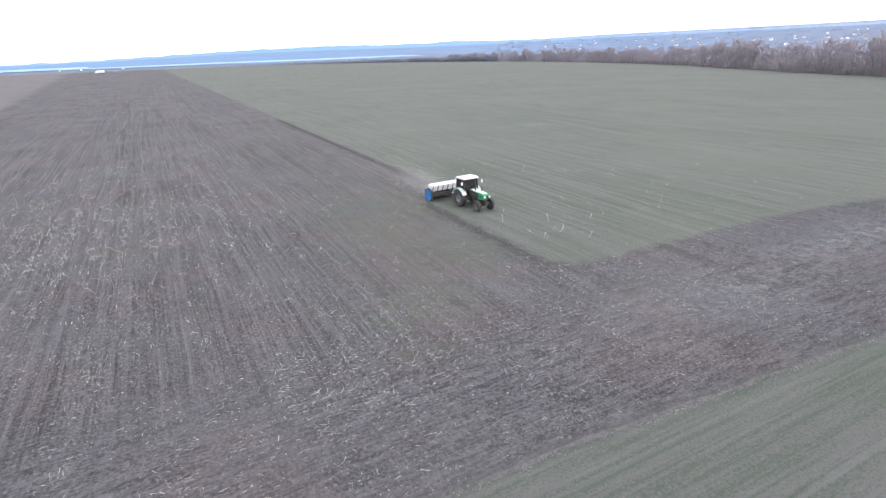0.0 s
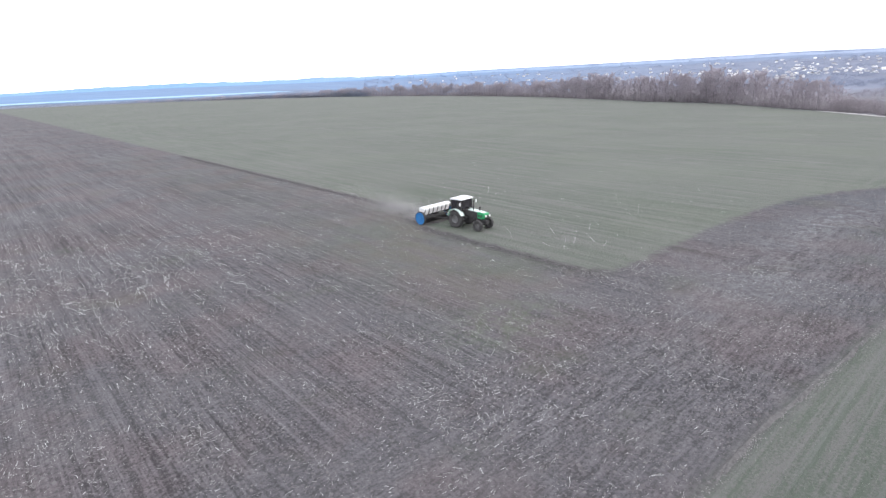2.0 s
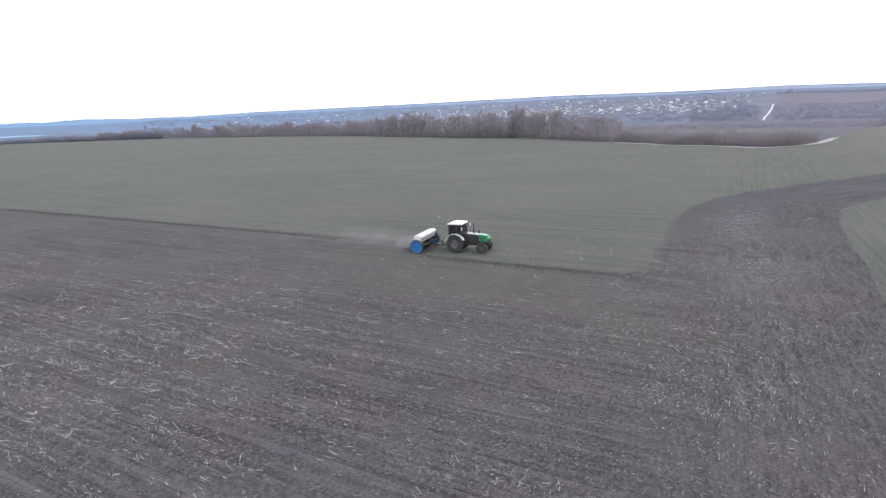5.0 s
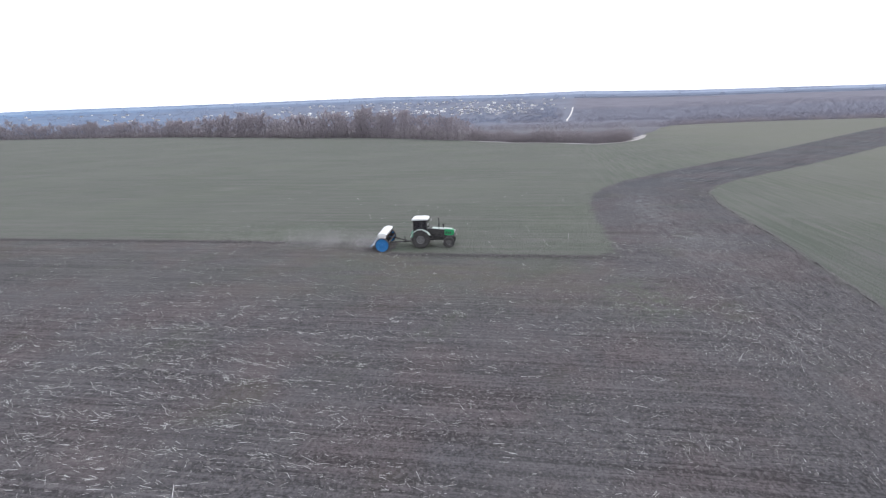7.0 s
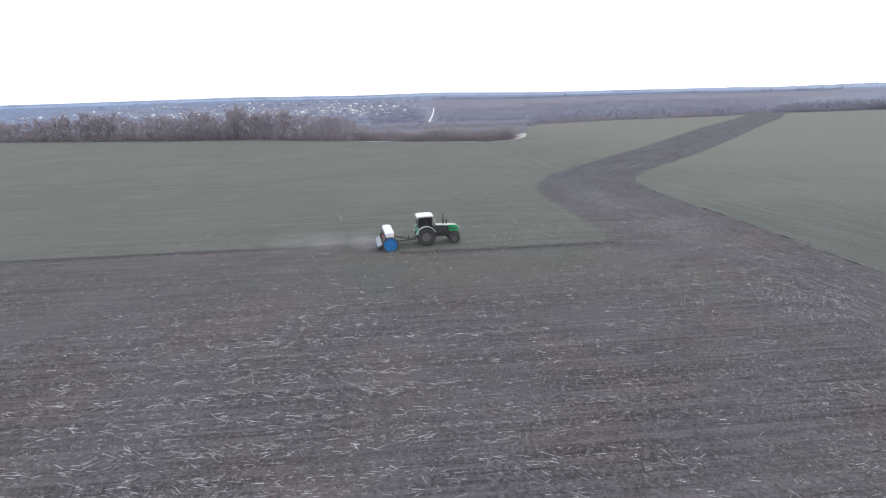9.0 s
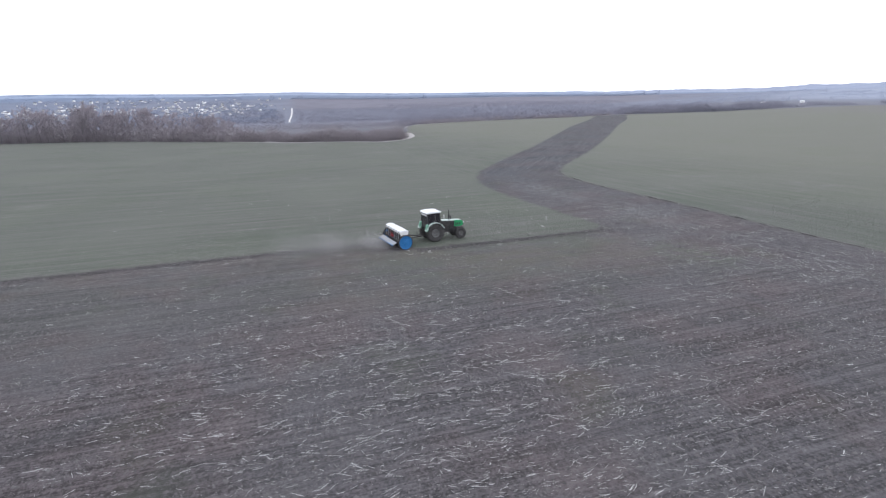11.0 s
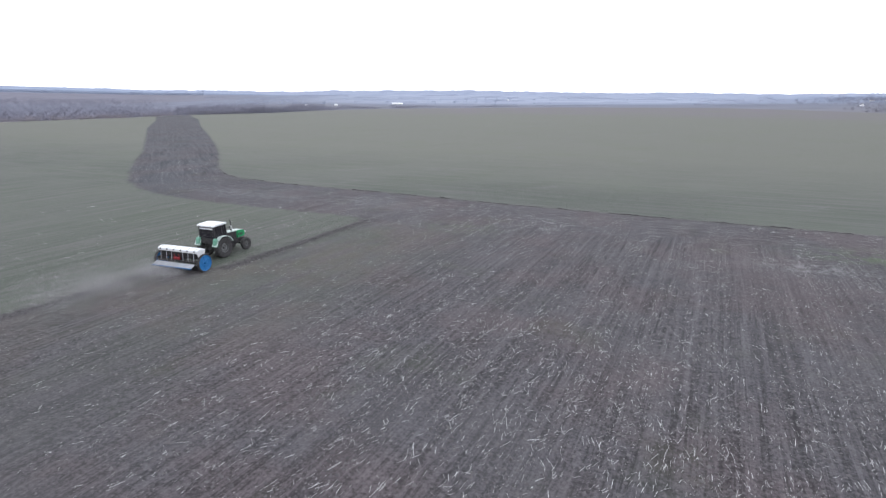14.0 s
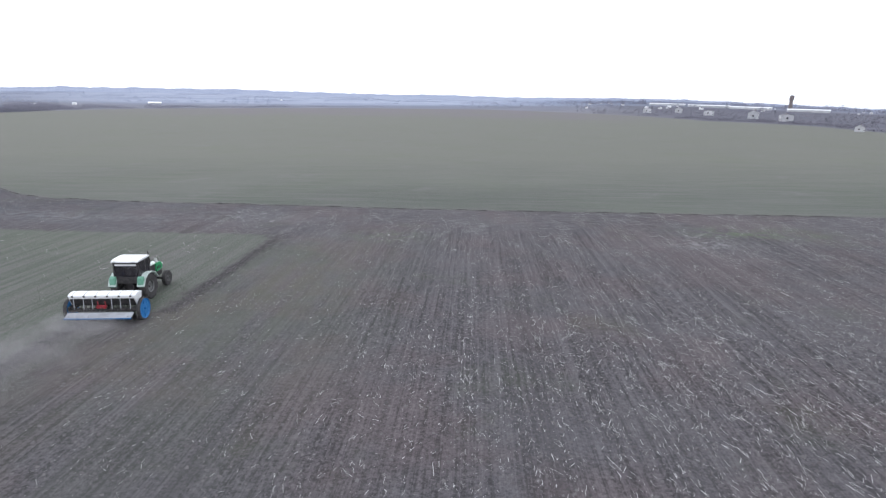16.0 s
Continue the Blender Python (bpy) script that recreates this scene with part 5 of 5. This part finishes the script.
strewn("straw", spots, work_way(g, spots, length > 0.3), np.minimum(length, 0.26), g.uniform(0.005, 0.012, n), 0.015, M_chaff, "dull broken bits of maize straw over the tilled soil")
# whole stalks, singly and in loose bundles
seed = np.concatenate([soil_spots(g, 3600, -40, 24, 25, 80, 0.6), soil_spots(g, 850, -40, 30, 12.5, 26, 0.7), soil_spots(g, 180, 20, 85, -10, 25, 0.4), soil_spots(g, 600, -80, -38, 12, 110, 0.4)])
spots, k = bundled(g, seed)
way = work_way(g, seed, np.ones(len(seed), bool))[k] + g.normal(0, 0.28, len(k))
n = len(k)
length = np.clip(g.lognormal(-1.8, 0.5, n), 0.06, 0.7)
strewn("straw", spots, way, length, g.uniform(0.004, 0.0085, n), 0.025, M_straw, "pale maize stalks strewn over the tilled soil")
# combed bands of brighter stalks, placed to fit the camera's later views
seed = np.stack([np.round(g.normal(-6, 8, 1900) / 1.8) * 1.8 + g.normal(0, 0.4, 1900), 48 + 8 * g.normal(0, 1, 1900)], 1)
seed = seed[crop_distance(seed[:, 0], seed[:, 1]) < -0.8]
spots, k = bundled(g, seed, 4, 0.14)
n = len(k)
strewn("straw", spots, np.pi / 2 + g.normal(0, 0.32, len(seed))[k] + g.normal(0, 0.15, n), np.clip(g.lognormal(-1.45, 0.45, n), 0.08, 0.7), g.uniform(0.005, 0.011, n), 0.03, M_straw, "bright stalks combed along the drilled rows")
# the sweep of the turn on the headland
n = 620
ring = np.stack([6.4 + g.normal(0, 3.6, n), 19.4 + g.normal(0, 1.9, n)], 1)
strewn("straw", ring, 0.5 + 0.16 * (ring[:, 0] - 6) + g.normal(0, 0.7, n), np.clip(g.lognormal(-2.3, 0.55, n), 0.03, 0.4), g.uniform(0.006, 0.012, n), 0.02, M_straw, "thick patch of pale straw where the drill turned")
tufts = np.stack([23 + g.uniform(0, 24, 50) * g.uniform(0.2, 1, 50), g.uniform(27, 56, 50)], 1)
strewn("straw", tufts, g.uniform(0, np.pi, 50), g.uniform(0.3, 0.65, 50), g.uniform(0.007, 0.013, 50), 0.05, M_straw, "long pale stalks standing out in the young crop", stand=(0.3, 1.3))
green = np.stack([24.8 + 34 * g.uniform(0, 1, 150) ** 1.3, g.uniform(24.5, 70, 150)], 1)
strewn("straw", green, g.uniform(0, np.pi, 150), g.uniform(0.12, 0.5, 150), g.uniform(0.005, 0.010, 150), 0.04, M_straw, "scattered pale stalks lying in the young crop")


def clod_field(name, p, size, mat, label):
    n = len(p)
    g = np.random.default_rng(n + 1)
    z = land_z(p[:, 0], p[:, 1])
    a = g.uniform(0, 6.28, n)
    P = np.empty((n, 5, 3))
    for k in range(4):
        r = size * g.uniform(0.7, 1.3, n)
        P[:, k] = np.stack([p[:, 0] + np.cos(a + k * 1.571) * r, p[:, 1] + np.sin(a + k * 1.571) * r, z - 0.005], 1)
    P[:, 4] = np.stack([p[:, 0] + g.uniform(-0.4, 0.4, n) * size, p[:, 1] + g.uniform(-0.4, 0.4, n) * size, z + size * g.uniform(0.6, 1.2, n)], 1)
    q = np.array([[0, 1, 4], [1, 2, 4], [2, 3, 4], [3, 0, 4]])
    faces = (np.arange(n)[:, None, None] * 5 + q[None]).reshape(-1, 3)
    return tagged(new(name, bulk(name, P.reshape(-1, 3), faces, mat)), label, "soil", kind="stuff")


p = np.concatenate([soil_spots(g, 90000, -38, 25, 11.5, 72, 0.25), soil_spots(g, 12000, 20, 60, 5, 25, 0.2)])
clod_field("soil_clods", p, g.uniform(0.012, 0.055, len(p)) * g.choice([1, 1, 1, 1.7], len(p)), M_clod, "loose brown clods over the tilled soil")
LIP = [(-60, 12.2), (-30, 12.0), (0, 11.7), (10, 11.45), (20, 10.75), (28, 10.1), (35, 10.0), (46, 9.4), (55, 8.0), (61, 5.4), (68, 0.5)]
n = 15000
x = g.uniform(-60, 66, n)
y = np.interp(x, [q[0] for q in LIP], [q[1] for q in LIP]) + g.normal(-0.12, 0.10, n)
keep = g.uniform(0, 1, n) < 0.3 + 0.7 * (np.sin(x * 0.7) * np.sin(x * 0.23 + 1) > -0.1)
clod_field("lip_clods", np.stack([x, y], 1)[keep], g.uniform(0.01, 0.038, keep.sum()), M_dry, "pale dry crumbs of earth along the edge of the tillage")
n = 5200
y = g.uniform(24, 120, n)
p = np.stack([np.where(y > DRILL_Y, WEST_DONE, WEST_AHEAD) - 0.25 - np.abs(g.normal(0, 0.45, n)), y], 1)
clod_field("edge_clods", p, g.uniform(0.03, 0.085, n), M_edge_clod, "dark clods thrown up along the crop's edge")


def blades(name, x, y, size, label):
    n = len(x)
    g = np.random.default_rng(n + 2)
    z = land_z(x, y)
    a = g.uniform(0, 6.28, n)
    lean = g.uniform(0.1, 0.7, n)
    w = 0.012
    P = np.empty((n, 3, 3))
    P[:, 0] = np.stack([x - np.sin(a) * w, y + np.cos(a) * w, z], 1)
    P[:, 1] = np.stack([x + np.sin(a) * w, y - np.cos(a) * w, z], 1)
    P[:, 2] = np.stack([x + np.cos(a) * lean * size, y + np.sin(a) * lean * size, z + size * (1 - 0.5 * lean)], 1)
    faces = np.arange(n * 3).reshape(-1, 3)
    return tagged(new(name, bulk(name, P.reshape(-1, 3), faces, M_blade)), label, "crop", kind="stuff")


n = 34000
x, row = g.uniform(-14, 42, n), np.round(g.uniform(-9, 11.2, n) / 0.15) * 0.15
keep = (crop_distance(x, row) > 0.15) & (g.uniform(0, 1, n) < np.clip((40 - x) / 25, 0, 1) * np.clip((row + 9) / 8, 0, 1) * np.clip((x + 14) / 8, 0, 1))
blades("young_crop", x[keep], row[keep] + g.normal(0, 0.02, keep.sum()), g.uniform(0.06, 0.13, keep.sum()), "thin young green crop in drilled rows")
n = 70000
x, row = 20.5 + 34 * g.uniform(0, 1, n) ** 1.3, g.uniform(24, 80, n)
x = np.round(x / 0.15) * 0.15 + g.normal(0, 0.02, n)
keep = (crop_distance(x, row) > 0.1) & (g.uniform(0, 1, n) < np.clip((50 - x) / 26, 0, 1) * np.clip((78 - row) / 20, 0, 1))
blades("young_crop", x[keep], row[keep], g.uniform(0.06, 0.13, keep.sum()), "thin young green crop in drilled rows")

# dust raised behind the drill
n = 300000
s = g.gamma(1.4, 3.6, n)
wisp = 0.5 + 0.5 * np.sin(s * 1.3 + 1.1) * np.sin(s * 0.47 + 0.4)
s = s[g.uniform(0, 1, n) < 0.25 + 0.75 * wisp]
n = len(s)
dx = g.normal(0, 0.35 + 0.08 * s, n)
P = np.stack([TX - 0.2 + g.uniform(-1.7, 1.7, n) + dx, TY + 4.0 + s, np.zeros(n)], 1)
P[:, 2] = land_z(P[:, 0], P[:, 1]) + 0.05 + np.abs(g.normal(0, 0.36 + 0.07 * np.minimum(s, 9), n))
r = g.uniform(0.004, 0.007, n)
d = g.normal(0, 1, (n, 3, 3)) * r[:, None, None]
tagged(new("dust", bulk("dust", (P[:, None] + d).reshape(-1, 3), np.arange(n * 3).reshape(-1, 3), M_dust)), "thin pale dust hanging behind the seed drill", "dust", kind="stuff")
